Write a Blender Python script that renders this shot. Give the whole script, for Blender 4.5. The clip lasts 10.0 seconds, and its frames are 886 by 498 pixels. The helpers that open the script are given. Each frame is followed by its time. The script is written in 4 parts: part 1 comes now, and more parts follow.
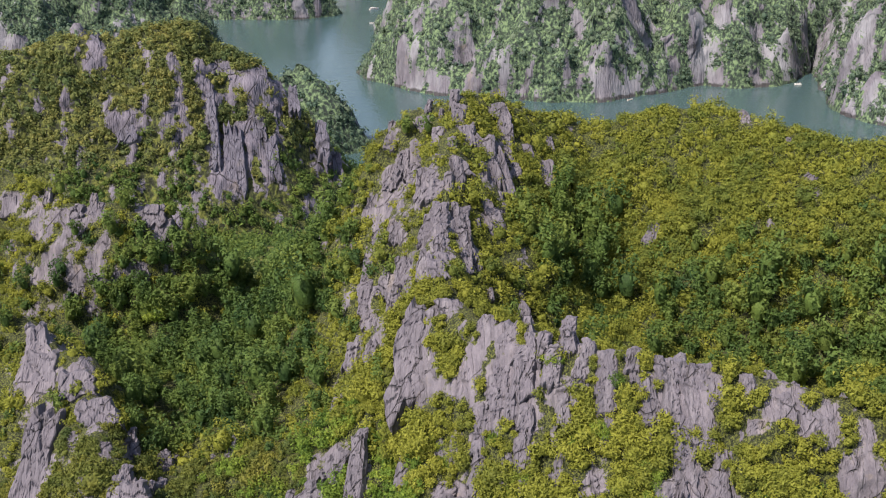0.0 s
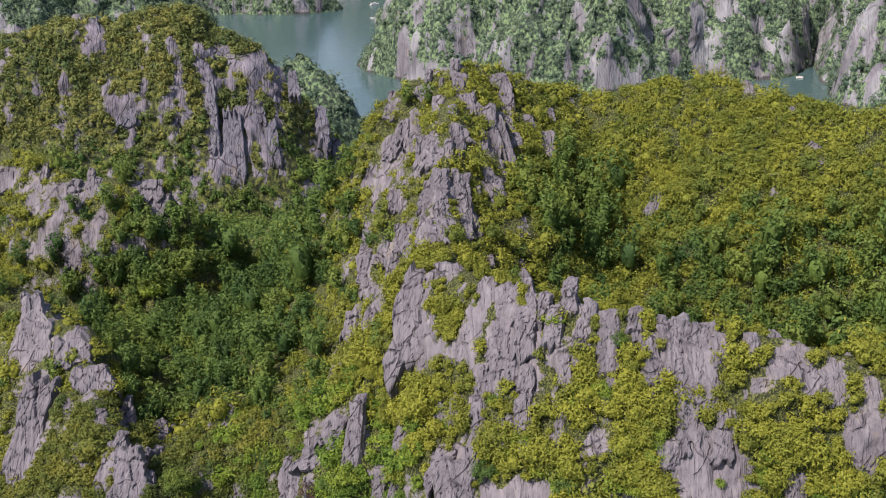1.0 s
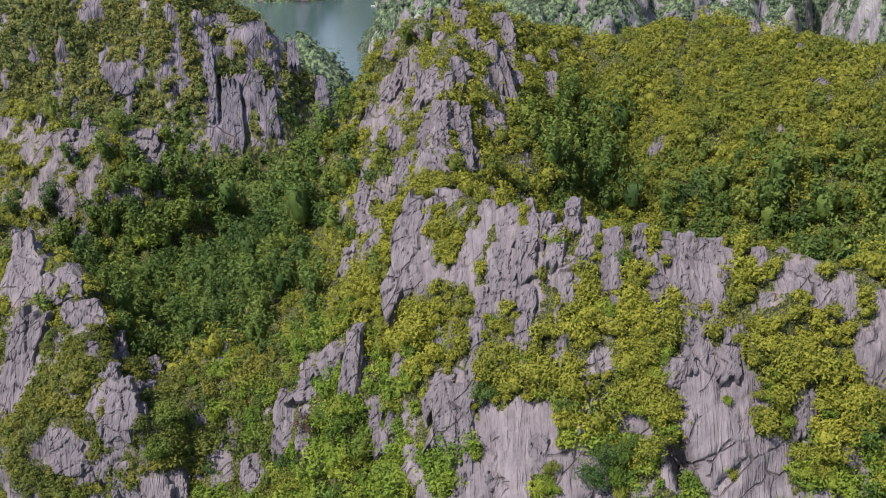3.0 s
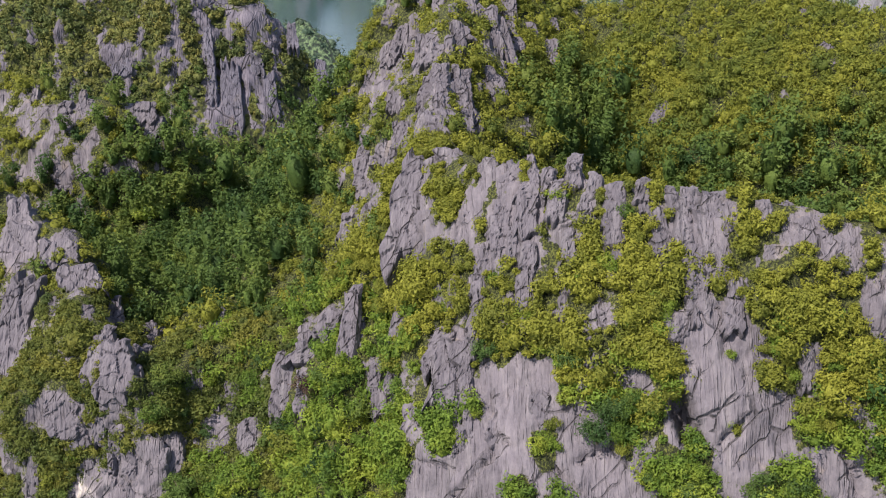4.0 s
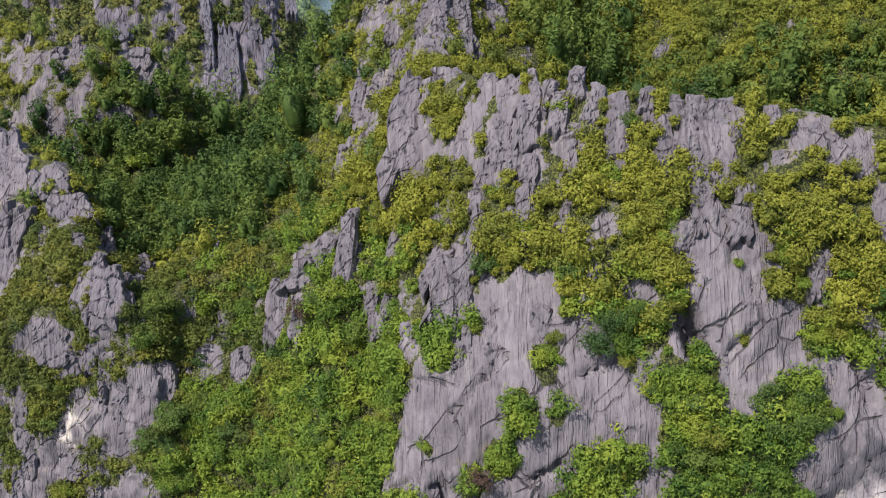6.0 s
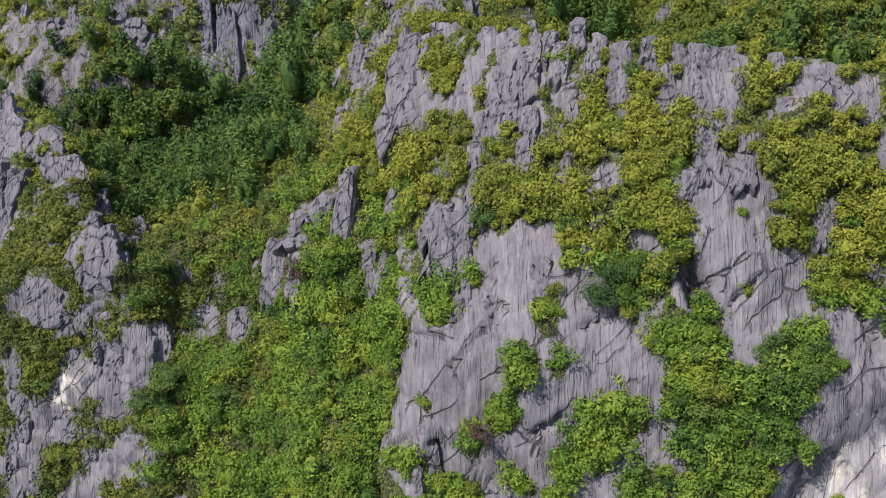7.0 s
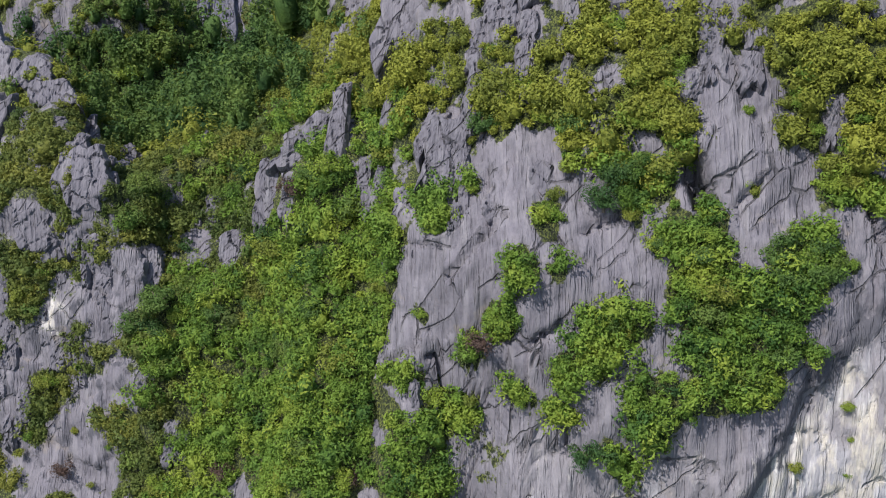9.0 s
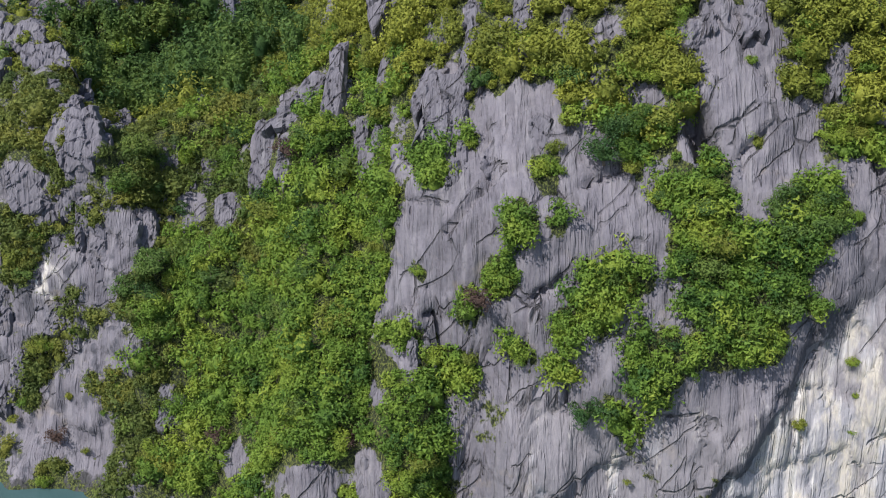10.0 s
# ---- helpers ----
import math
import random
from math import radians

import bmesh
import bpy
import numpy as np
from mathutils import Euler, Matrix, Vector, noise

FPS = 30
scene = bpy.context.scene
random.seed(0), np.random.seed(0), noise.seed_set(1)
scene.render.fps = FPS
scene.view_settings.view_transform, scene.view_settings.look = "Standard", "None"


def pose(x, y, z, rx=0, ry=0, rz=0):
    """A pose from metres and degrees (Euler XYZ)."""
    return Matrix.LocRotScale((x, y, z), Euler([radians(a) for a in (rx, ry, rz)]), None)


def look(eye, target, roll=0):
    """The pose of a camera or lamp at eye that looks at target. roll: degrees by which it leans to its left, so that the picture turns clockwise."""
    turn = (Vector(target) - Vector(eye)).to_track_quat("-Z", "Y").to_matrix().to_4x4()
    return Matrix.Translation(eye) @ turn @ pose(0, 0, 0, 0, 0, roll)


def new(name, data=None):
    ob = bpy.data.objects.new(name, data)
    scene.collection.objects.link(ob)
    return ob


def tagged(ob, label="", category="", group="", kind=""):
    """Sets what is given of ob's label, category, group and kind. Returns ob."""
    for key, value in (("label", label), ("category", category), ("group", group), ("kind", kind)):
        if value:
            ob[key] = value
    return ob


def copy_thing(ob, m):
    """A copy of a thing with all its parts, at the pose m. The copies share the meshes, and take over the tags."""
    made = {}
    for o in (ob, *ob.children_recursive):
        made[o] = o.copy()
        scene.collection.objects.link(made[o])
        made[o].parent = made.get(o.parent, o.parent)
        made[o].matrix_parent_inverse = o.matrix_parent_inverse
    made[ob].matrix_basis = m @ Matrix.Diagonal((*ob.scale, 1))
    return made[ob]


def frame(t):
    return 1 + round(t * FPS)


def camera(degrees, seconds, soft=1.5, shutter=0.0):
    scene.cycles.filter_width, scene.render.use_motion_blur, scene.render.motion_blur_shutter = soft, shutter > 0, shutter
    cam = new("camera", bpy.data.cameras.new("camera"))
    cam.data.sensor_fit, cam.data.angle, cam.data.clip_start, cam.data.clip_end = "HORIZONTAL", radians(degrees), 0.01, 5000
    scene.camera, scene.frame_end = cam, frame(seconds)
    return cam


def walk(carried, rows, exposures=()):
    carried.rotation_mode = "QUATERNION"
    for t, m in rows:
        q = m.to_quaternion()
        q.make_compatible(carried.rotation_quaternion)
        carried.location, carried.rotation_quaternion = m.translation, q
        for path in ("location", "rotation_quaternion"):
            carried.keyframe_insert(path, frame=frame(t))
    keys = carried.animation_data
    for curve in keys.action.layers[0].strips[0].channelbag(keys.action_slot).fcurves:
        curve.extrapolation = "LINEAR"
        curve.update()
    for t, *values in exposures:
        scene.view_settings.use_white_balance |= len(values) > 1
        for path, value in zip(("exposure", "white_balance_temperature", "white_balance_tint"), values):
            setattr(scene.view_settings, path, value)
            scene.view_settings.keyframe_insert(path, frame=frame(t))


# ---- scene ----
cam = camera(44.4, 10.0, soft=1.1)
# seconds, eye x, y, z, yaw, pitch, lean
PATH = [
    (0, 0.00, 0.00, 121.20, 0.000, -20.130, -0.755),
    (0.5, -0.01, -0.07, 118.61, 0.007, -20.070, -0.682),
    (1, -0.01, -0.13, 115.82, 0.014, -20.018, -0.616),
    (1.5, -0.01, -0.18, 113.30, 0.021, -19.976, -0.557),
    (2, -0.00, -0.23, 110.59, 0.028, -19.943, -0.505),
    (2.5, 0.01, -0.27, 108.14, 0.036, -19.919, -0.461),
    (3.25, 0.04, -0.31, 104.07, 0.047, -19.900, -0.408),
    (4, 0.08, -0.35, 100.24, 0.059, -19.903, -0.371),
    (4.5, 0.11, -0.36, 97.76, 0.067, -19.915, -0.355),
    (5, 0.16, -0.36, 95.04, 0.076, -19.937, -0.347),
    (5.5, 0.20, -0.36, 92.72, 0.084, -19.969, -0.346),
    (6.25, 0.28, -0.34, 89.00, 0.097, -20.033, -0.358),
    (7, 0.37, -0.31, 85.24, 0.111, -20.118, -0.386),
    (7.5, 0.44, -0.28, 83.07, 0.120, -20.185, -0.413),
    (8, 0.51, -0.24, 80.49, 0.129, -20.263, -0.448),
    (8.5, 0.59, -0.20, 78.28, 0.139, -20.349, -0.490),
    (9, 0.68, -0.15, 75.72, 0.149, -20.445, -0.540),
    (9.5, 0.77, -0.09, 73.65, 0.159, -20.549, -0.596),
    (10, 0.86, -0.02, 71.40, 0.169, -20.663, -0.660),
]
# seconds, stops, kelvin, tint: the camera's own white balance cools as it sinks
WHITE = [(0.0, 0.74, 7100, 22), (5.5, 0.67, 7000, 20), (7.0, 0.64, 6650, 15), (10.0, 0.54, 6350, 14)]
walk(cam, [(t, pose(x, y, z, 90 + p, 0, yaw) @ pose(0, 0, 0, 0, 0, lean)) for t, x, y, z, yaw, p, lean in PATH], WHITE)

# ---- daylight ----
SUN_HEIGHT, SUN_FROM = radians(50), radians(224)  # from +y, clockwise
world = bpy.data.worlds.new("world")
scene.world = world
world.use_nodes = True
sky = world.node_tree.nodes.new("ShaderNodeTexSky")
sky.sky_type, sky.sun_disc = "NISHITA", False
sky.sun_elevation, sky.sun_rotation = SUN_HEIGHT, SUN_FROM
sky.air_density, sky.dust_density = 1.0, 1.5
world.node_tree.nodes["Background"].inputs["Strength"].default_value = 0.112
world.node_tree.links.new(sky.outputs[0], world.node_tree.nodes["Background"].inputs["Color"])
sun = new("sun", bpy.data.lights.new("sun", "SUN"))
sun.data.energy, sun.data.angle, sun.data.color = 4.35, radians(0.53), (1.0, 0.95, 0.86)
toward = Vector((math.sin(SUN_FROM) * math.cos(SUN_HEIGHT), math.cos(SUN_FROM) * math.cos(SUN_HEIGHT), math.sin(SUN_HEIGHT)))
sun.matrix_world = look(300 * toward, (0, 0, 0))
tagged(sun, "warm afternoon sun", "sun", kind="structure")


# ---- materials ----
class Nodes:
    """Short ways to wire a node material."""

    def __init__(self, name):
        self.material = bpy.data.materials.new(name)
        self.material.use_nodes = True
        self.tree = self.material.node_tree
        self.surface = self.tree.nodes["Principled BSDF"]

    def put(self, kind, **values):
        node = self.tree.nodes.new(kind)
        for key, value in values.items():
            if key in node.inputs:
                self.feed(node.inputs[key], value)
        return node

    def feed(self, socket, value):
        if isinstance(value, bpy.types.NodeSocket):
            self.tree.links.new(value, socket)
        else:
            socket.default_value = value

    def noise(self, size, detail=4.0, stretch=(1, 1, 1), shift=0.0):
        place = self.put("ShaderNodeNewGeometry").outputs["Position"]
        mapping = self.put("ShaderNodeMapping", Vector=place, Scale=stretch, Location=(shift, shift, shift))
        return self.put("ShaderNodeTexNoise", Vector=mapping.outputs[0], Scale=1.0 / size, Detail=detail, Roughness=0.6).outputs["Fac"]

    def ramp(self, value, *stops):
        node = self.put("ShaderNodeValToRGB", Fac=value)
        elements = node.color_ramp.elements
        for n, (at, colour) in enumerate(stops):
            element = elements[n] if n < 2 else elements.new(at)
            element.position, element.color = at, (*colour, 1)
        return node.outputs["Color"]

    def level(self, value, low, high, to_low=0.0, to_high=1.0):
        node = self.put("ShaderNodeMapRange", Value=value)
        for n, v in enumerate((low, high, to_low, to_high)):
            node.inputs[n + 1].default_value = v
        return node.outputs["Result"]

    def mix(self, factor, a, b, how="MIX"):
        node = self.tree.nodes.new("ShaderNodeMix")
        node.data_type, node.blend_type = "RGBA", how
        self.feed(node.inputs[0], factor)
        self.feed(node.inputs[6], a if isinstance(a, bpy.types.NodeSocket) else (*a, 1))
        self.feed(node.inputs[7], b if isinstance(b, bpy.types.NodeSocket) else (*b, 1))
        return node.outputs[2]

    def attribute(self, name):
        node = self.tree.nodes.new("ShaderNodeAttribute")
        node.attribute_name = name
        return node.outputs["Fac"]

    def sums(self, how, a, b):
        node = self.tree.nodes.new("ShaderNodeMath")
        node.operation = how
        self.feed(node.inputs[0], a)
        self.feed(node.inputs[1], b)
        return node.outputs[0]

    def bump(self, height, distance, strength=1.0, under=None):
        node = self.put("ShaderNodeBump", Height=height, Distance=distance, Strength=strength)
        if under is not None:
            self.feed(node.inputs["Normal"], under)
        return node.outputs["Normal"]


def limestone(n, scale=1.0, fresh=0.0, flute=1.0, lumps=0.5, joints=0.34):
    """Weathered grey limestone: rain grooves down the fall line, cracks, dark water stains and pale streaks. Gives colour and relief."""
    broad = n.noise(8.0 * scale, 3)
    grain = n.noise(0.35 * scale, 5)
    wide = n.noise(1.2 * scale, 3, (1, 0.12, 0.1))
    fine = n.noise(0.42 * scale, 3, (1, 0.3, 0.14), 9.0)
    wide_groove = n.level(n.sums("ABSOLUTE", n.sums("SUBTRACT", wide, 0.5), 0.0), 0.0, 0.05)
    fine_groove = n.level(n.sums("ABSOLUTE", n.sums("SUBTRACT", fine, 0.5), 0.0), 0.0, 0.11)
    place = n.put("ShaderNodeNewGeometry").outputs["Position"]
    bent = n.put("ShaderNodeMapping", Vector=place, Rotation=(0.15, 0.65, 0.0), Scale=(1, 1.5, 3.0))
    bent.vector_type = "TEXTURE"
    wobble = n.put("ShaderNodeVectorMath", **{})
    wobble.operation = "ADD"
    n.feed(wobble.inputs[0], bent.outputs[0])
    n.feed(wobble.inputs[1], n.put("ShaderNodeTexNoise", Vector=place, Scale=0.3 / scale, Detail=0.5).outputs["Color"])
    split = n.tree.nodes.new("ShaderNodeTexVoronoi")
    split.feature = "DISTANCE_TO_EDGE"
    n.feed(split.inputs["Vector"], wobble.outputs[0])
    n.feed(split.inputs["Scale"], joints / scale)
    crack = n.level(split.outputs["Distance"], 0.006, 0.034)
    crack = n.sums("MAXIMUM", crack, n.level(n.noise(7.0 * scale, 2, (1, 1, 1), 3.0), 0.46, 0.5))
    colour = n.ramp(broad, (0.3, (0.096, 0.09, 0.109)), (0.5, (0.14, 0.132, 0.157)), (0.72, (0.184, 0.172, 0.197)))
    colour = n.mix(n.level(n.noise(2.4 * scale, 5, (1, 0.25, 0.1), 31.0), 0.53, 0.66, 0.0, 0.6), colour, (0.11, 0.108, 0.125))
    colour = n.mix(n.level(n.noise(1.1 * scale, 4, (1, 0.15, 0.05), 40.0), 0.57, 0.68, 0.0, 0.5), colour, (0.28, 0.268, 0.28))
    streak = n.noise(0.85 * scale, 4, (1, 0.3, 0.09), 63.0)
    colour = n.mix(n.level(streak, 0.52, 0.66, 0.0, 0.55), colour, (0.235, 0.224, 0.246))
    colour = n.mix(n.level(streak, 0.48, 0.36, 0.0, 0.5), colour, (0.09, 0.087, 0.102))
    # Colour follows the relief: darker in grooves and cracks, paler on ribs.
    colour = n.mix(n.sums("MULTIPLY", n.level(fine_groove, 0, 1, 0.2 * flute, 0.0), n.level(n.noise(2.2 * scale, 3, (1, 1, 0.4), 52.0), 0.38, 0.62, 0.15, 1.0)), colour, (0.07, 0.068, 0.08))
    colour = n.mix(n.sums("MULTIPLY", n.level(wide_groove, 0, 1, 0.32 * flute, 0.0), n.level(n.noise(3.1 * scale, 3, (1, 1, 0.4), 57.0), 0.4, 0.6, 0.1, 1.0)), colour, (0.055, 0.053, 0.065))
    colour = n.mix(n.level(n.noise(0.5 * scale, 2, (1, 0.4, 0.06), 83.0), 0.42, 0.62, 0.0, 0.22 * flute), colour, (0.24, 0.23, 0.25))
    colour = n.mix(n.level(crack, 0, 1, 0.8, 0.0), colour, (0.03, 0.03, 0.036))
    colour = n.mix(n.level(grain, 0.35, 0.7, 0.0, 0.3), colour, (0.22, 0.207, 0.232))
    colour = n.mix(n.level(n.noise(5.0 * scale, 4, (1, 1, 1), 77.0), 0.62, 0.7, 0.0, 0.35), colour, (0.3, 0.25, 0.19))
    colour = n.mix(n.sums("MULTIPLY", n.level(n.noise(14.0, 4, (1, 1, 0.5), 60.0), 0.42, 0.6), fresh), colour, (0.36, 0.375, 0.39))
    relief = n.bump(n.noise(1.3 * scale, 5, (1, 1, 0.5), 71.0), 0.6 * scale, lumps, n.bump(grain, 0.09 * scale, 0.6))
    ribs = n.noise(0.5 * scale, 2, (1, 0.4, 0.06), 83.0)
    relief = n.bump(ribs, 0.3 * scale, 0.75 * flute, relief)
    relief = n.bump(fine_groove, 0.05 * scale, 0.4 * flute, relief)
    relief = n.bump(wide_groove, 0.14 * scale, 0.8 * flute, relief)
    relief = n.bump(crack, 0.25 * scale, 1.0, relief)
    return colour, relief


def make_land(scale=1.0, fresh=0.0, green=(1, 1, 1), grey=(1, 1, 1), joints=0.34):
    n = Nodes("land")
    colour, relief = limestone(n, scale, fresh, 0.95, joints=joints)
    colour = n.mix(1.0, colour, grey, "MULTIPLY")
    pale = n.level(n.sums("ADD", n.attribute("pale"), n.level(n.noise(2.6, 5, (1, 1, 0.3), 5.0), 0.3, 0.7, -0.45, 0.45)), 0.5, 0.75)
    colour = n.mix(n.level(n.attribute("pale"), 0.05, 0.4, 0.0, 0.35), colour, (0.27, 0.262, 0.275))
    bleached = n.ramp(n.noise(4.0, 5, (1, 1, 0.4), 21.0), (0.4, (0.33, 0.33, 0.355)), (0.5, (0.42, 0.395, 0.345)), (0.58, (0.27, 0.27, 0.295)))
    bleached = n.mix(n.level(n.noise(0.9, 4, (1, 0.2, 0.06), 25.0), 0.5, 0.66, 0.0, 0.7), bleached, (0.19, 0.19, 0.215))
    bleached = n.mix(n.level(n.noise(0.7, 4, (1, 0.2, 0.08), 28.0), 0.56, 0.68, 0.0, 0.7), bleached, (0.6, 0.59, 0.57))
    colour = n.mix(pale, colour, bleached)
    dark_patch = n.level(n.sums("ADD", n.attribute("cliff_dark"), n.level(n.noise(1.7, 6, (1, 1, 0.5), 35.0), 0.3, 0.7, -0.6, 0.6)), 0.55, 0.75)
    colour = n.mix(n.sums("MULTIPLY", dark_patch, 0.85), colour, (0.05, 0.052, 0.066))
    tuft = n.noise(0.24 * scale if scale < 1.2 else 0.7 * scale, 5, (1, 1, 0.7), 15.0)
    # Undergrowth with the shade between plants put into its near-black colour.
    shaded_moss = n.ramp(tuft, (0.4, (0.01, 0.015, 0.005)), (0.5, (0.036, 0.05, 0.012)), (0.6, (0.115, 0.135, 0.028)))
    shaded_moss = n.mix(1.0, shaded_moss, green, "MULTIPLY")
    height = n.put("ShaderNodeSeparateXYZ", Vector=n.put("ShaderNodeNewGeometry").outputs["Position"]).outputs["Z"]
    # Tide stain and the waterline notch's shade, put into one dark band.
    waterline_dark = n.level(n.sums("ADD", height, n.level(n.noise(2.0 * scale, 3), 0.3, 0.7, -0.7, 0.7)), 0.8 * min(scale, 1.6), 1.3 * min(scale, 1.6), 0.9, 0.0)
    colour = n.mix(waterline_dark, colour, (0.03, 0.031, 0.032))
    bare = n.level(n.sums("ADD", n.attribute("rock"), n.level(n.noise(0.9 * scale, 5), 0.3, 0.7, -0.35, 0.35)), 0.4, 0.55)
    n.feed(n.surface.inputs["Base Color"], n.mix(bare, shaded_moss, colour))
    n.feed(n.surface.inputs["Roughness"], 0.9)
    leafy = n.bump(tuft, 0.5 * scale, 1.0)
    n.feed(n.surface.inputs["Normal"], n.mix(bare, leafy, relief))
    return n.material


def make_stone(scale=1.0, grey=(0.7, 0.72, 0.745), joints=0.4):
    n = Nodes("stone")
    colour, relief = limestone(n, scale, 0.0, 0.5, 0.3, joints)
    colour = n.mix(1.0, colour, grey, "MULTIPLY")
    n.feed(n.surface.inputs["Base Color"], colour)
    n.feed(n.surface.inputs["Roughness"], 0.9)
    n.feed(n.surface.inputs["Normal"], relief)
    return n.material


def make_foliage(name, dark, middle, light, patch=14.0, leaf=0.22):
    """Leaves: each plant has its own tint, each spray its own shade of it, and the stand shifts slowly from place to place."""
    n = Nodes(name)
    mix = n.sums("ADD", n.sums("MULTIPLY", n.attribute("tint"), 0.5), n.level(n.noise(patch, 4), 0.32, 0.68, 0.0, 0.5))
    colour = n.ramp(mix, (0.15, dark), (0.5, middle), (0.85, light))
    island = n.put("ShaderNodeNewGeometry").outputs["Random Per Island"]
    blades = n.noise(leaf, 3)
    value = n.sums("MULTIPLY", n.level(island, 0, 1, 0.86, 1.12), n.level(blades, 0.34, 0.66, 0.8, 1.15))
    shade = n.put("ShaderNodeHueSaturation", Color=colour, Value=value, Saturation=1.0)
    n.feed(n.surface.inputs["Base Color"], shade.outputs[0])
    n.feed(n.surface.inputs["Roughness"], 0.65)
    n.feed(n.surface.inputs["Specular IOR Level"], 0.2)
    relief = n.bump(blades, 0.8 * leaf, 0.6)
    n.feed(n.surface.inputs["Normal"], relief)
    through_leaf = n.put("ShaderNodeBsdfTranslucent", Color=shade.outputs[0], Normal=relief)
    both = n.put("ShaderNodeMixShader", Fac=0.34)
    n.tree.links.new(n.surface.outputs[0], both.inputs[1])
    n.tree.links.new(through_leaf.outputs[0], both.inputs[2])
    n.tree.links.new(both.outputs[0], n.tree.nodes["Material Output"].inputs["Surface"])
    return n.material


def make_water():
    n = Nodes("water")
    n.feed(n.surface.inputs["Base Color"], n.ramp(n.noise(120.0, 4, (1, 0.5, 1)), (0.35, (0.036, 0.078, 0.086)), (0.7, (0.056, 0.102, 0.106))))
    n.feed(n.surface.inputs["Roughness"], 0.16)
    n.feed(n.surface.inputs["IOR"], 1.33)
    waves = n.noise(3.0, 4, (1, 0.6, 1))
    n.feed(n.surface.inputs["Normal"], n.bump(waves, 0.35, 0.6, n.bump(n.noise(14.0, 3), 0.5, 0.5)))
    return n.material


def make_plain(name, colour, roughness=0.6, second=None):
    n = Nodes(name)
    n.feed(n.surface.inputs["Base Color"], n.ramp(n.noise(0.5, 4), (0.3, colour), (0.7, second or tuple(c * 0.75 for c in colour))))
    n.feed(n.surface.inputs["Roughness"], roughness)
    return n.material


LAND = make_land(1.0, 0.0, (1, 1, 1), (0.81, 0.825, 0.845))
# Haze over the islands is put into the colour: greens pushed towards blue.
HAZED_FAR_LAND = make_land(2.2, 0.6, (1.1, 1.5, 3.6), (0.74, 0.78, 0.82), 0.05)
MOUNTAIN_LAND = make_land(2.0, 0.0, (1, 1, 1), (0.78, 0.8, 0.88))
STONE = make_stone()
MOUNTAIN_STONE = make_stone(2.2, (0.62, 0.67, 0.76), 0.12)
WATER = make_water()
BARK = make_plain("bark", (0.16, 0.13, 0.1), 0.9, (0.08, 0.065, 0.05))
RIDGE_LEAVES = make_foliage("ridge_leaves", (0.125, 0.158, 0.032), (0.196, 0.226, 0.036), (0.26, 0.284, 0.045), 9.0)
HOLLOW_LEAVES = make_foliage("hollow_leaves", (0.1, 0.145, 0.032), (0.18, 0.214, 0.036), (0.24, 0.26, 0.042), 7.0)
WEST_LEAVES = make_foliage("west_leaves", (0.06, 0.098, 0.03), (0.115, 0.148, 0.034), (0.19, 0.2, 0.04), 8.0)
SLOPE_LEAVES = make_foliage("slope_leaves", (0.045, 0.105, 0.024), (0.13, 0.22, 0.034), (0.225, 0.29, 0.042), 6.0)
VALLEY_LEAVES = make_foliage("valley_leaves", (0.034, 0.083, 0.027), (0.085, 0.15, 0.036), (0.15, 0.208, 0.045), 9.0, 0.3)
# Lifted and slightly bluer: some distance haze is put into the leaf colour.
HAZED_MOUNTAIN_LEAVES = make_foliage("hazed_mountain_leaves", (0.08, 0.13, 0.052), (0.16, 0.195, 0.062), (0.24, 0.24, 0.07), 16.0, 0.5)
# Distance haze is part of these colours: paler, bluer and closer together.
HAZED_FAR_LEAVES = make_foliage("hazed_far_leaves", (0.075, 0.138, 0.1), (0.105, 0.172, 0.118), (0.14, 0.196, 0.128), 30.0, 0.9)
DRY_TWIGS = make_foliage("dry_twigs", (0.05, 0.035, 0.03), (0.09, 0.06, 0.05), (0.13, 0.09, 0.07))

HULL_WHITE = make_plain("hull_white", (0.78, 0.78, 0.76), 0.4)
DECK = make_plain("deck", (0.3, 0.24, 0.17), 0.6)
DARK_GLASS = make_plain("dark_glass", (0.03, 0.04, 0.05), 0.1)
# ---- the lie of the land ----
def hashed(ix, iy, iz, seed):
    h = (ix.astype(np.int64) * 374761393 + iy.astype(np.int64) * 668265263 + iz.astype(np.int64) * 2147483647 + seed * 974634777) & 0xFFFFFFFF
    h = ((h ^ (h >> 13)) * 1274126177) & 0xFFFFFFFF
    h = ((h ^ (h >> 16)) * 2246822519) & 0xFFFFFFFF
    return ((h ^ (h >> 15)) & 0xFFFFFF) / float(0x1000000)


def smooth_noise(x, y, z, seed=0):
    """Value noise from -1 to 1."""
    fx, fy, fz = np.floor(x), np.floor(y), np.floor(z)
    u, v, w = x - fx, y - fy, z - fz
    u, v, w = u * u * (3 - 2 * u), v * v * (3 - 2 * v), w * w * (3 - 2 * w)
    total = 0
    for dx in (0, 1):
        for dy in (0, 1):
            for dz in (0, 1):
                total = total + hashed(fx + dx, fy + dy, fz + dz, seed) * (u if dx else 1 - u) * (v if dy else 1 - v) * (w if dz else 1 - w)
    return 2 * total - 1


def rough(x, y, z, octaves, seed=0):
    total, size = 0, 1.0
    for n in range(octaves):
        k = 2.03 ** n
        total, size = total + size * smooth_noise(x * k + 7.3 * n, y * k - 3.1 * n, z * k, seed + n), size * 0.5
    return total


def step(a, b, x):
    t = np.clip((x - a) / (b - a), 0, 1)
    return t * t * (3 - 2 * t)


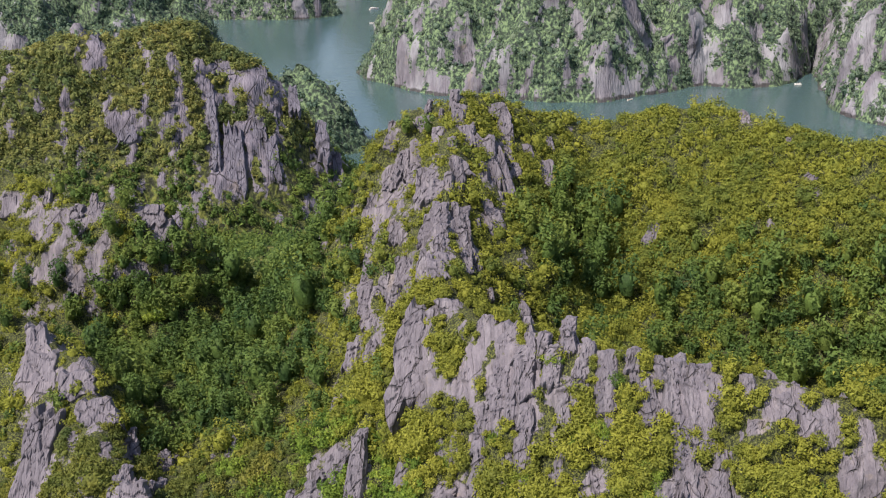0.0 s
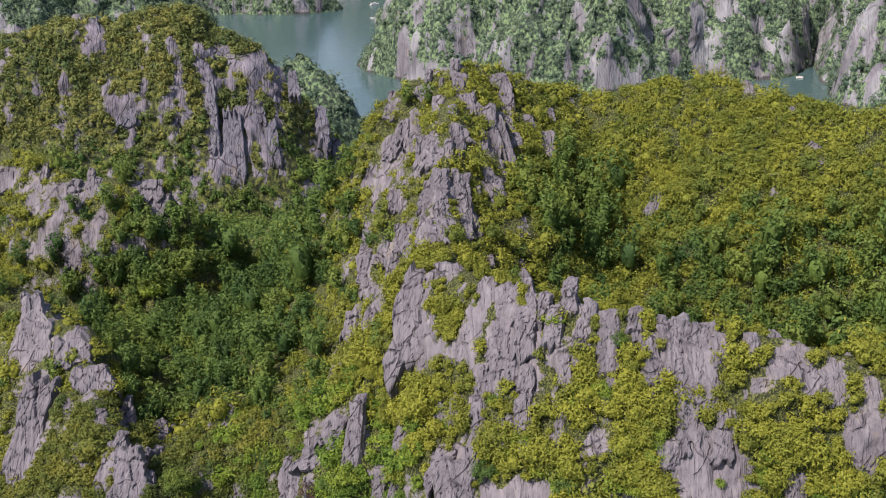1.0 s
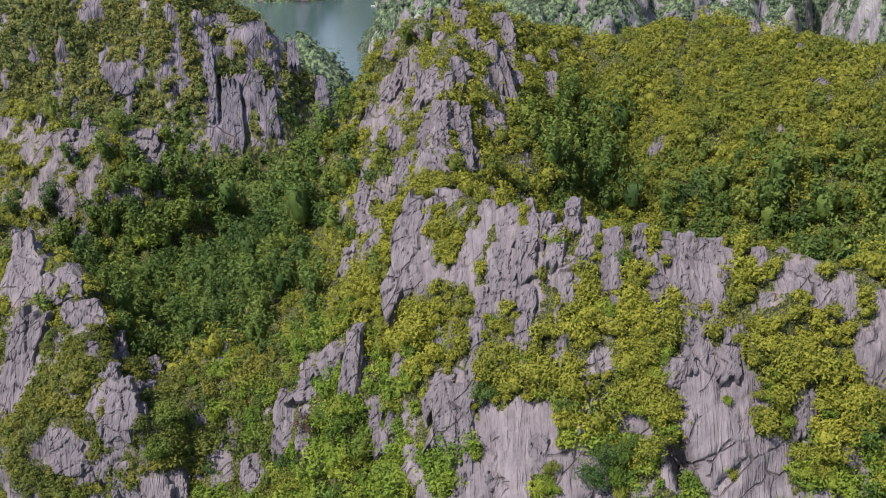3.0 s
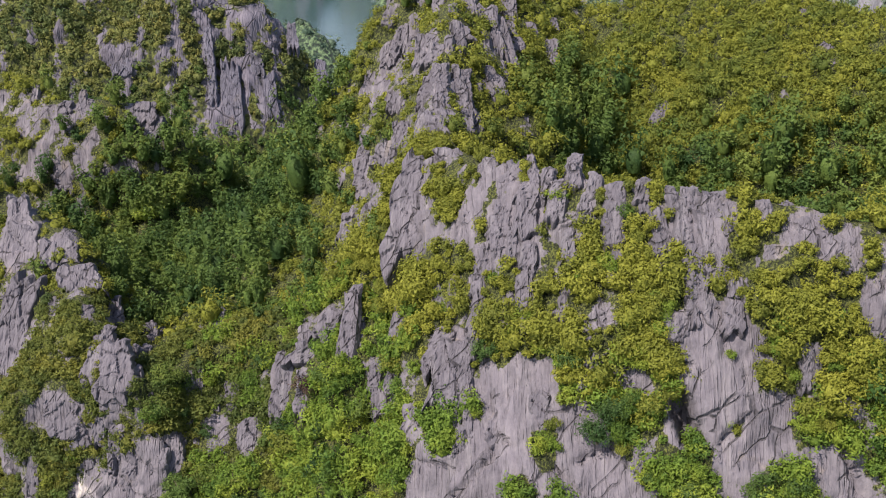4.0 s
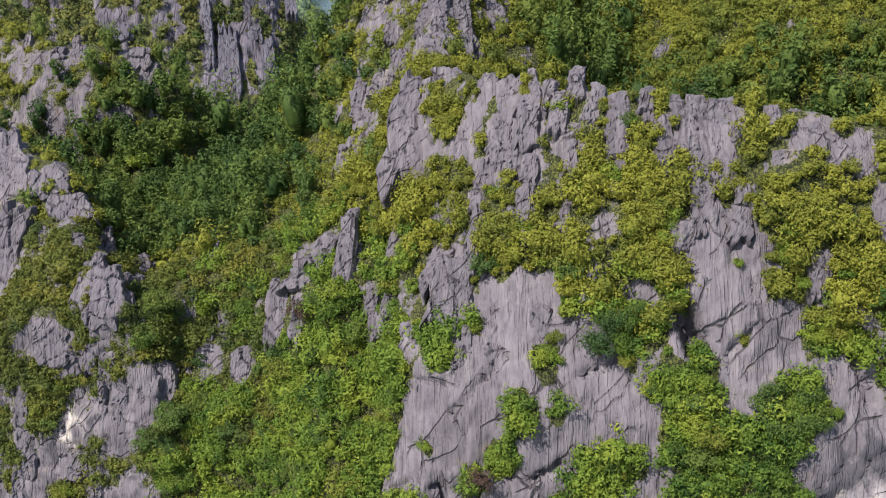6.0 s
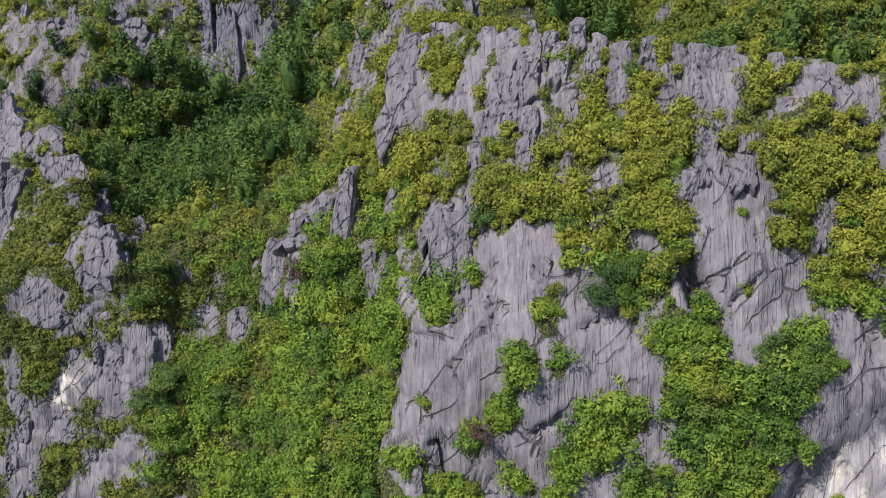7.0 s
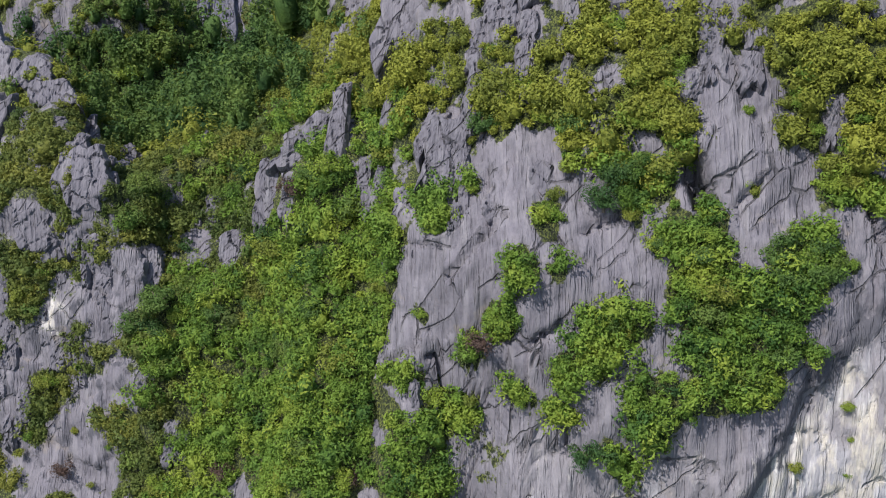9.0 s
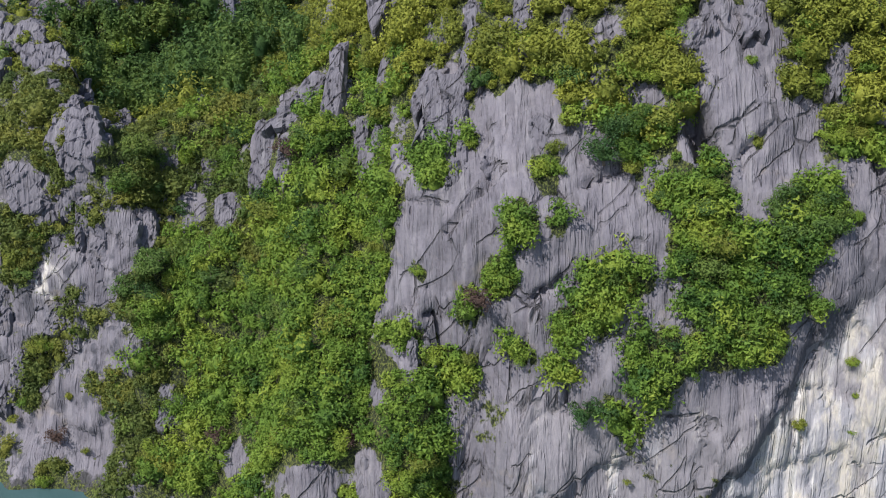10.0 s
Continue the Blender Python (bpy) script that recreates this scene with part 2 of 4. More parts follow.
def ridge(x, y, crest, left, right, round_top=2.0):
    """The height of a ridge along crest (x, y, z), with the slopes to the left and right of its run."""
    best = np.full(x.shape, -60.0)
    for (ax, ay, az), (bx, by, bz) in zip(crest, crest[1:]):
        ux, uy = bx - ax, by - ay
        t = np.clip(((x - ax) * ux + (y - ay) * uy) / (ux * ux + uy * uy), 0, 1)
        px, py = x - ax - t * ux, y - ay - t * uy
        d = np.hypot(px, py)
        side = (ux * py - uy * px) / (np.hypot(ux, uy) * np.maximum(d, 1e-6))
        slope = right + (left - right) * (0.5 + 0.5 * side)
        best = np.maximum(best, az + t * (bz - az) - slope * (np.sqrt(d * d + round_top * round_top) - round_top))
    return best


def join(a, b, k=3.0):
    """A softened maximum."""
    h = np.clip(0.5 + 0.5 * (a - b) / k, 0, 1)
    return b + (a - b) * h + k * h * (1 - h)


RIDGE = [(95, 92, 70), (62, 97, 66), (44, 104, 66), (36, 108, 65.5), (20, 115, 66), (11.5, 120, 66.5), (4, 127, 64.5), (-1, 136, 65), (0, 148, 70), (1, 160, 77), (3, 174, 83), (3, 178, 84), (9, 182, 82)]
PEAK = [(9, 182, 82), (13, 184, 80), (25, 188, 75), (34, 184, 77.5), (43, 180, 79.5), (54, 170, 79), (64, 162, 78.5), (90, 150, 81)]
WEST_SPUR = [(3, 177, 83), (-4, 177, 81), (-8.6, 177.5, 76.8), (-13, 178.5, 70), (-18, 181.5, 62.5), (-23, 185, 55), (-26, 189, 46)]
LEFT_HILL = [(-120, 182, 60), (-85, 166, 56), (-66, 157, 52), (-56, 149, 48.5), (-47, 132, 43), (-42, 124, 40)]
LEFT_SPUR = [(-140, 232, 70), (-110, 222, 66), (-88, 215, 61), (-72, 204, 57), (-56, 205, 55.5), (-49, 209, 45), (-41, 215, 34)]
VALLEY = [(-30, 130, 29), (-37, 160, 20), (-38, 188, 18), (-37, 213, 34), (-42, 240, 30), (-56, 300, 14)]
HOLLOW = [(70, 125, 52), (36, 142, 50), (22, 148, 54)]
MOUNTAIN = [(-200, 332, 57), (-150, 334, 61), (-115, 337, 66.5), (-92, 344, 71.5), (-80, 346, 72), (-68, 346, 63), (-59, 347, 51), (-49, 348, 37), (-40, 346, 24), (-35, 344, 13)]
SHORE_X = (-130, -75, -62, -54, -46, -35, -29, -22, -14, -6, 0, 9, 20, 37, 50, 70, 100)
SHORE_Y = (165, 134, 116, 111, 109.5, 106.5, 106.5, 103, 93, 94, 99, 94, 92, 90, 88, 86, 82)


def coast(x, y):
    """How high the land may stand behind its shore: sea cliffs and the gully between them."""
    back = y - np.interp(x, SHORE_X, SHORE_Y)
    cliff = np.interp(back, (-30, 0, 0.6, 1.2, 3, 7, 9, 13, 20, 60), (-40, 0, 18, 29, 37, 44.5, 50, 60, 72, 150))
    gully = np.interp(back, (-30, 0, 5, 12, 22, 40, 80), (-40, 0, 11, 23, 34, 60, 150))
    left = np.interp(back, (-30, 0, 5, 9, 12, 14, 19, 60), (-40, 0, 4.5, 17, 26, 38, 50, 150))
    a, b = step(-9, 2, x), step(-33, -41, x)
    return cliff * a + left * b + gully * (1 - a - b)


def near_land(x, y):
    h = ridge(x, y, RIDGE, 1.65, 1.25)
    h = join(h, ridge(x, y, PEAK, 1.6, 1.25))
    h = join(h, ridge(x, y, WEST_SPUR, 2.4, 2.0))
    h = join(h, ridge(x, y, LEFT_HILL, 1.5, 1.1))
    h = join(h, ridge(x, y, LEFT_SPUR, 1.4, 2.1))
    h = join(h, ridge(x, y, VALLEY, 0.35, 0.35), 6)
    h = join(h, ridge(x, y, HOLLOW, 0.3, 0.3), 6)
    return -join(-h, -coast(x, y), 2.0)


def mountain_land(x, y):
    h = ridge(x, y, MOUNTAIN, 1.0, 1.75, 4.0)
    return join(h, ridge(x, y, VALLEY, 0.35, 0.35), 6)

# Crags of bare rock: middle x, y, z, width, height and how far the top leans over; then slabs and thickets: middle x, y, z, width and height.
def cliff_depth(x, z):
    """Where the near hill first stands at a height; its crest where it is lower than that."""
    ys = np.linspace(84, 140, 560)
    land = near_land(np.full(560, x), ys)
    return float(ys[np.argmax(land > z)] if land.max() > z else ys[np.argmax(land)])


CREST_CRAGS = [(-3.2, 128.9, 59.3, 7, 13.5, 0.1), (1.4, 130.1, 64.9, 5.1, 3.6, -0.5), (5.4, 123.9, 64.7, 2.5, 4.9, 0.1), (8.1, 121.4, 65.2, 3.1, 3.8, 0.1), (10.3, 118.7, 65.3, 2.1, 3.7, 0), (12, 118.1, 65.6, 1.8, 3.1, 0.1), (4.1, 122.3, 61.9, 1.5, 3.7, 0), (6.9, 118.4, 61.5, 2.9, 4.1, 0.1), (9.5, 116.6, 62.4, 3.5, 4.7, -0.1), (6.5, 116.7, 59.4, 3.2, 3.1, 0), (2.8, 120.7, 59, 2, 2.3, 0.2), (3.6, 118.8, 58, 1.6, 3.4, 0.2), (5.1, 115.5, 56.5, 3.3, 4.8, -0.1), (9.4, 113.6, 58.3, 2.7, 3.3, 0)]
EAST_CRAGS = [(34, 104.1, 60.4, 2.9, 5, 0.1), (32.2, 104.3, 59.9, 2.1, 2.7, 0), (37, 105.3, 63.5, 2.5, 3.9, 0.1), (39, 104.1, 62.5, 2.2, 3.4, 0.1), (41.4, 103.5, 62, 3.8, 4.2, -0.3), (43.7, 101, 57.5, 4.4, 6.1, -0.1), (36, 102.8, 59, 2, 2.5, 0), (30, 102.6, 55.8, 2.7, 3.5, 0.3), (45.2, 102.9, 61.7, 2, 3, -0.2), (13.2, 108.8, 54.5, 1.5, 3, 0.1), (9.4, 111.4, 55.2, 1.5, 2.4, 0), (17, 105.6, 52.6, 4.2, 5.5, 0.1), (37.3, 99.5, 51.2, 2.6, 4.4, 0)]
PEAK_CRAGS = [(3.1, 171.5, 81, 3, 5, 0), (-2.8, 176, 79.3, 3.5, 3.2, 0.1), (9.8, 178.4, 80.3, 3.4, 3.4, -0.2), (-7.5, 176, 77.4, 4, 4.5, -0.1), (-6.2, 175.1, 73.1, 3, 6.3, -0.3), (-4.3, 174.3, 74.9, 2.2, 4.4, 0), (-0.6, 168.4, 78.7, 2.2, 3.3, 0), (7.4, 165.3, 75.7, 4.1, 8.1, -0.1), (10, 164.5, 72.7, 3.4, 11, -0.2), (-2.6, 158.8, 73.7, 3.4, 5, 0), (-1.1, 155.5, 73.7, 2.9, 3.8, 0.5), (3, 159.1, 75.9, 3.4, 2.5, -0.2), (10.5, 174.9, 76.7, 2.5, 2.9, 0), (14.5, 175.8, 74.2, 2.3, 2.5, 0), (17.5, 174.3, 70.5, 3.7, 5, 0)]
WEST_CRAGS = [(-11.9, 125, 45.4, 2.3, 9.2, 0.1), (-14.7, 127.9, 44.1, 3.2, 3.8, 0.4), (-17.9, 126.1, 41.2, 3.5, 2.7, 0.4), (-20.6, 125.4, 37, 2.8, 7.9, 0), (-17.9, 122.2, 37.2, 1.8, 5, 0), (-5.6, 119.8, 47.6, 1.6, 4.2, 0.2), (-8.5, 120, 40.3, 1.9, 4.3, 0.2), (-0.7, 113.6, 47.3, 2.6, 4.2, 0.5), (0.9, 110.1, 45.8, 4.8, 7.2, 0.1), (4, 113.5, 53, 1.9, 4.5, 0), (3.2, 111.1, 49.4, 1.8, 4.1, 0.3), (9.1, 109.5, 52.2, 1.6, 1.7, 0), (2.1, 110.6, 47.5, 2.4, 3.4, 0)]
LEFT_CRAGS = [(-62.8, 153.5, 50.9, 4.3, 5.2, -0.3), (-61.6, 149, 47.5, 6.1, 6.6, -0.2), (-54.6, 145, 47.7, 6.1, 4.1, -0.3), (-50.2, 139.2, 45.9, 6, 4.4, -0.2), (-59, 136.3, 40, 6.5, 15, 0), (-47.2, 132.2, 43.2, 1.4, 1.8, 0), (-43.6, 128.3, 41.7, 2, 3.6, 0.1), (-41.7, 124.7, 40.7, 4.4, 4.7, -0.2), (-44.8, 125.1, 39.9, 3.1, 5.1, 0.1), (-42, 122.5, 37.8, 4.9, 3.8, 0), (-49.1, 123.4, 33.5, 5.6, 4.8, -0.1), (-47, 122.5, 30.7, 3.9, 3, 0), (-39.2, 124.5, 38.6, 1.8, 2.5, 0), (-40.7, 141.9, 36.3, 1.6, 1.8, 0), (-34.3, 128.8, 35.5, 3, 2.8, 0)]
SPUR_CRAGS = [(-87.2, 209.8, 55.3, 6.3, 5.6, 0), (-79.5, 203.3, 51.4, 4.5, 4.1, 0), (-71.7, 202.5, 56, 4, 3.3, 0), (-71.2, 201.1, 53.5, 5.6, 4.6, 0), (-67.7, 203, 55.7, 3.4, 4.6, 0), (-64.4, 202, 53.7, 3.4, 4.6, 0), (-57.4, 203.6, 54.8, 7.8, 5.8, 0), (-54.8, 202.3, 52.3, 5.3, 5.1, 0), (-76, 198.1, 45.8, 5.2, 7.2, 0), (-71.2, 196, 44.2, 5.1, 6, 0), (-67, 197.2, 45.2, 6.2, 7.7, 0), (-66.1, 199.8, 50.1, 3.9, 5.2, 0), (-60.1, 197.8, 44.8, 7.3, 6.4, 0), (-84.6, 201.6, 43.4, 3.5, 4.8, 0), (-86, 205.1, 48.4, 2.9, 2.9, 0)]
MOUNTAIN_CRAGS = [(-81.3, 327.7, 46.6, 5.2, 23.6), (-71.0, 331.2, 48.3, 4.5, 12.0), (-64.1, 325.0, 33.2, 9.6, 20.5), (-56.2, 341.3, 49.2, 9.0, 21.6), (-57.3, 333.0, 40.7, 7.1, 8.6), (-53.4, 330.0, 33.0, 7.9, 12.0), (-69.6, 325.4, 38.3, 4.6, 14.2), (-74.6, 335.8, 57.8, 4.4, 7.6), (-72.1, 337.9, 58.3, 4.0, 3.9), (-68.3, 340.3, 57.8, 4.2, 3.9), (-81.8, 335.6, 59.9, 5.3, 6.3), (-34.4, 344.8, 23.2, 6.6, 12.1), (-106.9, 335.7, 65.6, 7.4, 10.0), (-95.7, 323.7, 43.5, 9.0, 9.7), (-38.6, 344, 34.5, 5.6, 12), (-47, 342, 48.2, 5.4, 8)]
CLIFF_GREEN = [(18.4, 100.3, 45.6, 6.4, 4.9), (25.1, 96.6, 41.1, 5.4, 6.9), (24.4, 94.3, 36.2, 6.3, 7.5), (29, 92.9, 32.1, 10.3, 10.9), (34.9, 94.1, 38.6, 6.2, 8.2), (27.4, 92.2, 26.3, 9.9, 4.4), (20.5, 92.9, 24.7, 5.3, 6.9), (16.5, 94.7, 32.5, 6.4, 4.7), (13.9, 94.2, 27.5, 6.5, 6.2), (7.9, 97.7, 36.9, 3.3, 4.5), (5.6, 97.7, 31.7, 4.3, 4.8), (11.6, 96.6, 36.8, 2.2, 2.3), (-2.1, 101.9, 30.6, 2.4, 3.3), (2.8, 98.6, 27.7, 3, 4.7), (1.1, 99.2, 20.8, 7.1, 4.8), (7.9, 95.6, 23.9, 3.4, 2.9), (12.3, 94.3, 23, 4.1, 2.9), (10.7, 101.3, 42.1, 3.2, 5.4), (13.4, 104.1, 48, 3.2, 7.2), (20.2, 103.2, 51.1, 6.5, 4.5)]
CLIFF_GREEN_HIGH = [(21, 96.5, 40, 2.2, 3), (30, 97.9, 44.7, 1.7, 2.3), (38.3, 97.1, 45.2, 7, 4.8), (32.9, 99.4, 49.6, 2.2, 3.2), (34.7, 91.9, 30.7, 1.9, 2.3), (29.5, 100.6, 51.8, 1.5, 1.6), (34.8, 100.4, 52.9, 3.8, 5.8), (41.2, 99, 51.6, 5.4, 8), (3.3, 105.6, 43, 4.7, 2.7), (0.6, 104.3, 40.1, 4.7, 3), (21.6, 106.3, 56.7, 6.8, 7.8), (9.5, 108.5, 51.2, 6.4, 5), (23.5, 100.9, 49.5, 3.3, 5.8), (-3.7, 100.4, 24.1, 5, 3.3), (28.8, 104.4, 58.2, 2.6, 3.3), (35.3, 101.8, 56.5, 6, 5.2), (38.5, 93.7, 38.7, 2.1, 1.8), (18.5, 98.4, 42.2, 2.4, 3.3)]
CLIFF_WALL = [(7, 104.8, 44.2, 8.7, 5.5), (4.6, 101.7, 39.9, 10.8, 9.7), (10.4, 104.4, 46.1, 4.6, 3.4), (1.1, 100.7, 33.4, 9.8, 9.2), (-3.3, 102.6, 29, 5.7, 7.6), (10, 96, 33.4, 5.3, 5), (15.4, 96.8, 38.4, 8.2, 8.8), (18.6, 95.5, 37.5, 6.5, 6.4), (13.2, 100.5, 42.7, 4.5, 7.1), (28.9, 99.1, 47.7, 8.2, 12.2), (30.1, 96.1, 41.3, 5.9, 6.9), (33.4, 97.9, 45.8, 5.4, 6.3), (26, 98.9, 46.1, 3.1, 5.8), (27.2, 101.7, 52.9, 6, 7), (38.8, 94.7, 40.7, 5.1, 6.3), (39, 92.2, 34.7, 6.4, 6.8), (37.6, 91.2, 29.3, 7, 6.9), (31.4, 91.5, 22.3, 12.2, 4.5), (6.2, 96.4, 22.1, 4.6, 4.9), (15.6, 93.8, 24.9, 5.6, 4.8)]
LEFT_WALL = [(-49.3, 115.1, 4.5, 9.6, 13.1), (-42.4, 116.4, 13.6, 6.7, 7.2), (-36.7, 115.7, 16.9, 8, 7.8), (-48.8, 119.5, 18.2, 5.4, 8), (-39.5, 119.2, 24.1, 5.1, 8.5), (-43.4, 114.2, 5.7, 7.5, 10.1), (-41, 110.3, 1.9, 4.7, 5.7), (-51.2, 118, 12.2, 4.8, 7.3), (-50.5, 123.5, 32.7, 6.1, 5), (-35.5, 120.4, 27.5, 3.3, 5.7), (-29.5, 125, 30.1, 4.8, 4.4), (-12.6, 97.3, 9, 4.5, 4), (-7.6, 97.6, 9.6, 5.3, 5.6), (-45.4, 116.1, 10, 8.1, 4.3), (-22.9, 106.4, 6.4, 1.9, 4.1)]
LEFT_GREEN = [(-48.3, 117.7, 13.1, 4.4, 5.8), (-43.9, 117.9, 16.8, 4.1, 2.3), (-32.7, 117.4, 21.2, 10, 6.4), (-46.9, 110.4, 0.7, 3.3, 3.6), (-51.1, 122.6, 26.6, 6.1, 8), (-50.6, 116.6, 8.2, 4.1, 2.3), (-30.9, 121.8, 26.6, 6.8, 5.8), (-33.3, 130.8, 36.8, 11.2, 6.7), (-48.4, 122.4, 28.7, 5.4, 3.6), (-37.9, 114, 11.1, 3.3, 3.5), (-41, 115.3, 11.2, 2.4, 2.3), (-2.3, 97.6, 10.2, 5.5, 7), (-10, 99.7, 13, 4, 4), (-15.5, 100.1, 11.5, 4, 4)]
RIDGE_GREEN = [(21, 110.9, 62.8, 5.2, 3.9), (16.4, 110.7, 59.6, 6.4, 5), (12.8, 116.3, 64.3, 3.6, 3.6), (0.7, 117.7, 53.2, 6, 7.4), (7.2, 111.9, 54.3, 4.6, 4.5), (22.6, 104.9, 55.1, 5.6, 4.6), (13.6, 105.6, 50.3, 4, 4.3), (30, 104.4, 58.9, 3.5, 3.3), (36.6, 102, 57.5, 8.2, 7), (-1.9, 117.2, 49.4, 7, 4.7), (-8.9, 126.7, 48.9, 6.8, 5.8), (6.6, 109.1, 49.8, 4.5, 4.8), (10.8, 106.8, 49.9, 4.1, 3.7), (14.7, 109.7, 56.9, 2.6, 3.1), (22.1, 102.7, 51.7, 3.9, 5.4), (35.5, 99.3, 50.3, 2.7, 4.1), (9.4, 119.8, 65.3, 2.5, 2.4), (18.2, 104.1, 51.3, 4, 2.2)]
CLIFF_FACE = [(3.8, 103, 40.9, 10, 9.5), (-0.2, 101.5, 32.6, 7.4, 9), (-4.4, 102.2, 25.5, 6.4, 5.6), (7, 95.5, 10.7, 11.5, 5.5), (14.2, 93.5, 13.8, 6.7, 7.2), (28.5, 91.6, 18, 12, 8.1), (30.2, 96, 41.1, 4.7, 6.7), (34, 98, 46.1, 5.8, 5), (26.9, 98.8, 46, 5.3, 5), (17.4, 96.6, 38.8, 8.5, 7.9), (11.1, 96, 34, 5.9, 5.1), (5.8, 96.5, 20.5, 7.9, 1.9), (15.5, 93.7, 23.4, 5.4, 3.2), (11.5, 94.3, 21, 5.5, 1.9), (38.8, 95.3, 41.7, 4.1, 6.1), (37.6, 92.6, 35.6, 4.6, 4.4), (29, 100.5, 51.2, 7.9, 6.7), (19.7, 102, 49, 4, 5), (28, 102.7, 55.1, 6.1, 4.1)]
CREST_TEETH = [(14.5, 117.6, 66.2, 1, 1.1, 0), (17.1, 116.1, 66, 2.1, 2.5, 0), (18.9, 113.1, 64.3, 2.8, 5.6, 0.3), (15.9, 113.1, 62.3, 2.1, 2.9, 0.4), (18.9, 109.9, 60.2, 1.5, 1.8, 0), (18.3, 109.1, 58.4, 2, 2.9, -0.1), (21.8, 112.2, 64.5, 1.1, 1.5, 0), (23.3, 110, 62.8, 2.7, 5, -0.3), (22.4, 108.2, 59.6, 1.6, 4.5, -0.1), (24.8, 112.5, 65.8, 1.5, 1.7, -0.3), (25.8, 109.7, 63.7, 3, 5.2, -0.4), (28.5, 108.3, 63.3, 3.3, 5.1, -0.5), (26.4, 107, 60.5, 2.9, 3.8, 0), (26.7, 104.9, 57.6, 3.1, 5.6, 0)]
PEAK_SLABS = [(18.2, 180.4, 74.4, 2.3, 2.3, 0), (7.5, 155.9, 69.6, 3.1, 5.2, -0.4), (2.7, 151.5, 70.8, 3, 3.5, 0.3), (-2.6, 155.9, 71.9, 2.5, 4, 0), (-14.2, 176, 64.7, 3.3, 4.6, 0.2), (-12.4, 174.4, 64.7, 2.8, 3.5, 0), (-21.2, 183.5, 54.5, 3.8, 7.2, 0.2), (-8.3, 167.8, 66.5, 1.7, 3.9, 0), (-7, 157.3, 66.3, 2.5, 2.7, 0), (-2.6, 149.6, 68.9, 2.4, 3.5, 0), (-0.1, 147.2, 69.9, 2.4, 3, 0), (-14.7, 172.6, 59.5, 4.2, 3, 0), (-18.3, 182.6, 56.5, 2.9, 4.2, 0), (3.7, 146.6, 67.1, 1.1, 3, 0), (4.9, 146.4, 65.8, 1.3, 3, -0.3)]
PEAK_LOW = [(-5.1, 147.3, 64.5, 1.6, 2.6, 0), (-0.7, 140.1, 67, 3.4, 2.9, -0.4), (0.7, 143.2, 67.7, 2.3, 1.6, 0), (-23.8, 184.5, 47.4, 2.5, 3.8, 0), (-12.2, 154.5, 57.2, 2.1, 4.6, 0), (-8.5, 152.2, 60.8, 2.9, 3.6, 0.3), (-7.2, 145.9, 60.9, 1.6, 3.9, 0), (-15.8, 161.9, 52.9, 1.7, 2.4, 0.3), (56.7, 158.3, 71.3, 3.2, 7.1, 0), (15.9, 155.3, 60, 3.1, 1.9, 0)]
LEFT_LOW = [(-25.4, 123.2, 30.1, 3.2, 5, 0), (-29.2, 123.2, 28.2, 3.3, 3.5, 0), (-34.9, 122.1, 28.9, 3.1, 3.7, 0), (-36.2, 120, 27.3, 2.8, 5.4, -0.1), (-39.9, 120.1, 26.7, 2.5, 2.8, 0), (-38.7, 118.9, 23.5, 4.3, 5.5, 0), (-42.4, 121, 28.2, 1.3, 2.7, 0), (-53.3, 122.9, 25.7, 2.3, 5.4, 0.1), (-32.4, 119.3, 23.8, 2.1, 2.5, 0), (-42.2, 120.1, 24.5, 1.2, 3.6, 0)]
GULLY_CRAGS = [(-12.8, 97.3, 9, 5, 4.2, 0), (-7.8, 98.7, 11.5, 2.5, 4, 0.2), (-6.6, 96.8, 9.7, 4.3, 5.8, 0), (-22.8, 106.1, 5.7, 1.9, 4.4, 0), (-2.7, 98.9, 21.9, 1.6, 5.1, 0), (-6.3, 100.2, 17.5, 2.6, 3, 0)]
TOP_WALL = [(24.7, 100, 45.6, 2.6, 6.5), (9.7, 104.9, 46.1, 4.9, 6.5), (10.6, 105.7, 48, 3.7, 3.3), (7.6, 104.6, 44.2, 3.7, 5.2), (19.4, 101.9, 48.6, 3.7, 4.5), (14.5, 100.5, 43.3, 3.3, 4.5), (4.9, 107.4, 46.2, 1.9, 4)]
SMALL_CRAGS = []


strew = np.random.default_rng(21)
for low_x, high_x, low_y, high_y, count in ((-8, 46, 103, 122, 96), (-16, 12, 140, 178, 84), (-58, -30, 116, 140, 26), (-90, -52, 194, 212, 12), (26, 62, 158, 184, 9)):
    for x, y in zip(strew.uniform(low_x, high_x, count), strew.uniform(low_y, high_y, count)):
        if near_land(np.array([x]), np.array([y]))[0] < 34:
            continue
        w = strew.uniform(1.0, 2.9)
        SMALL_CRAGS.append((x, y, float(near_land(np.array([x]), np.array([y]))[0]) + 0.35, w, w * strew.uniform(0.9, 1.9), strew.uniform(-0.3, 0.3)))
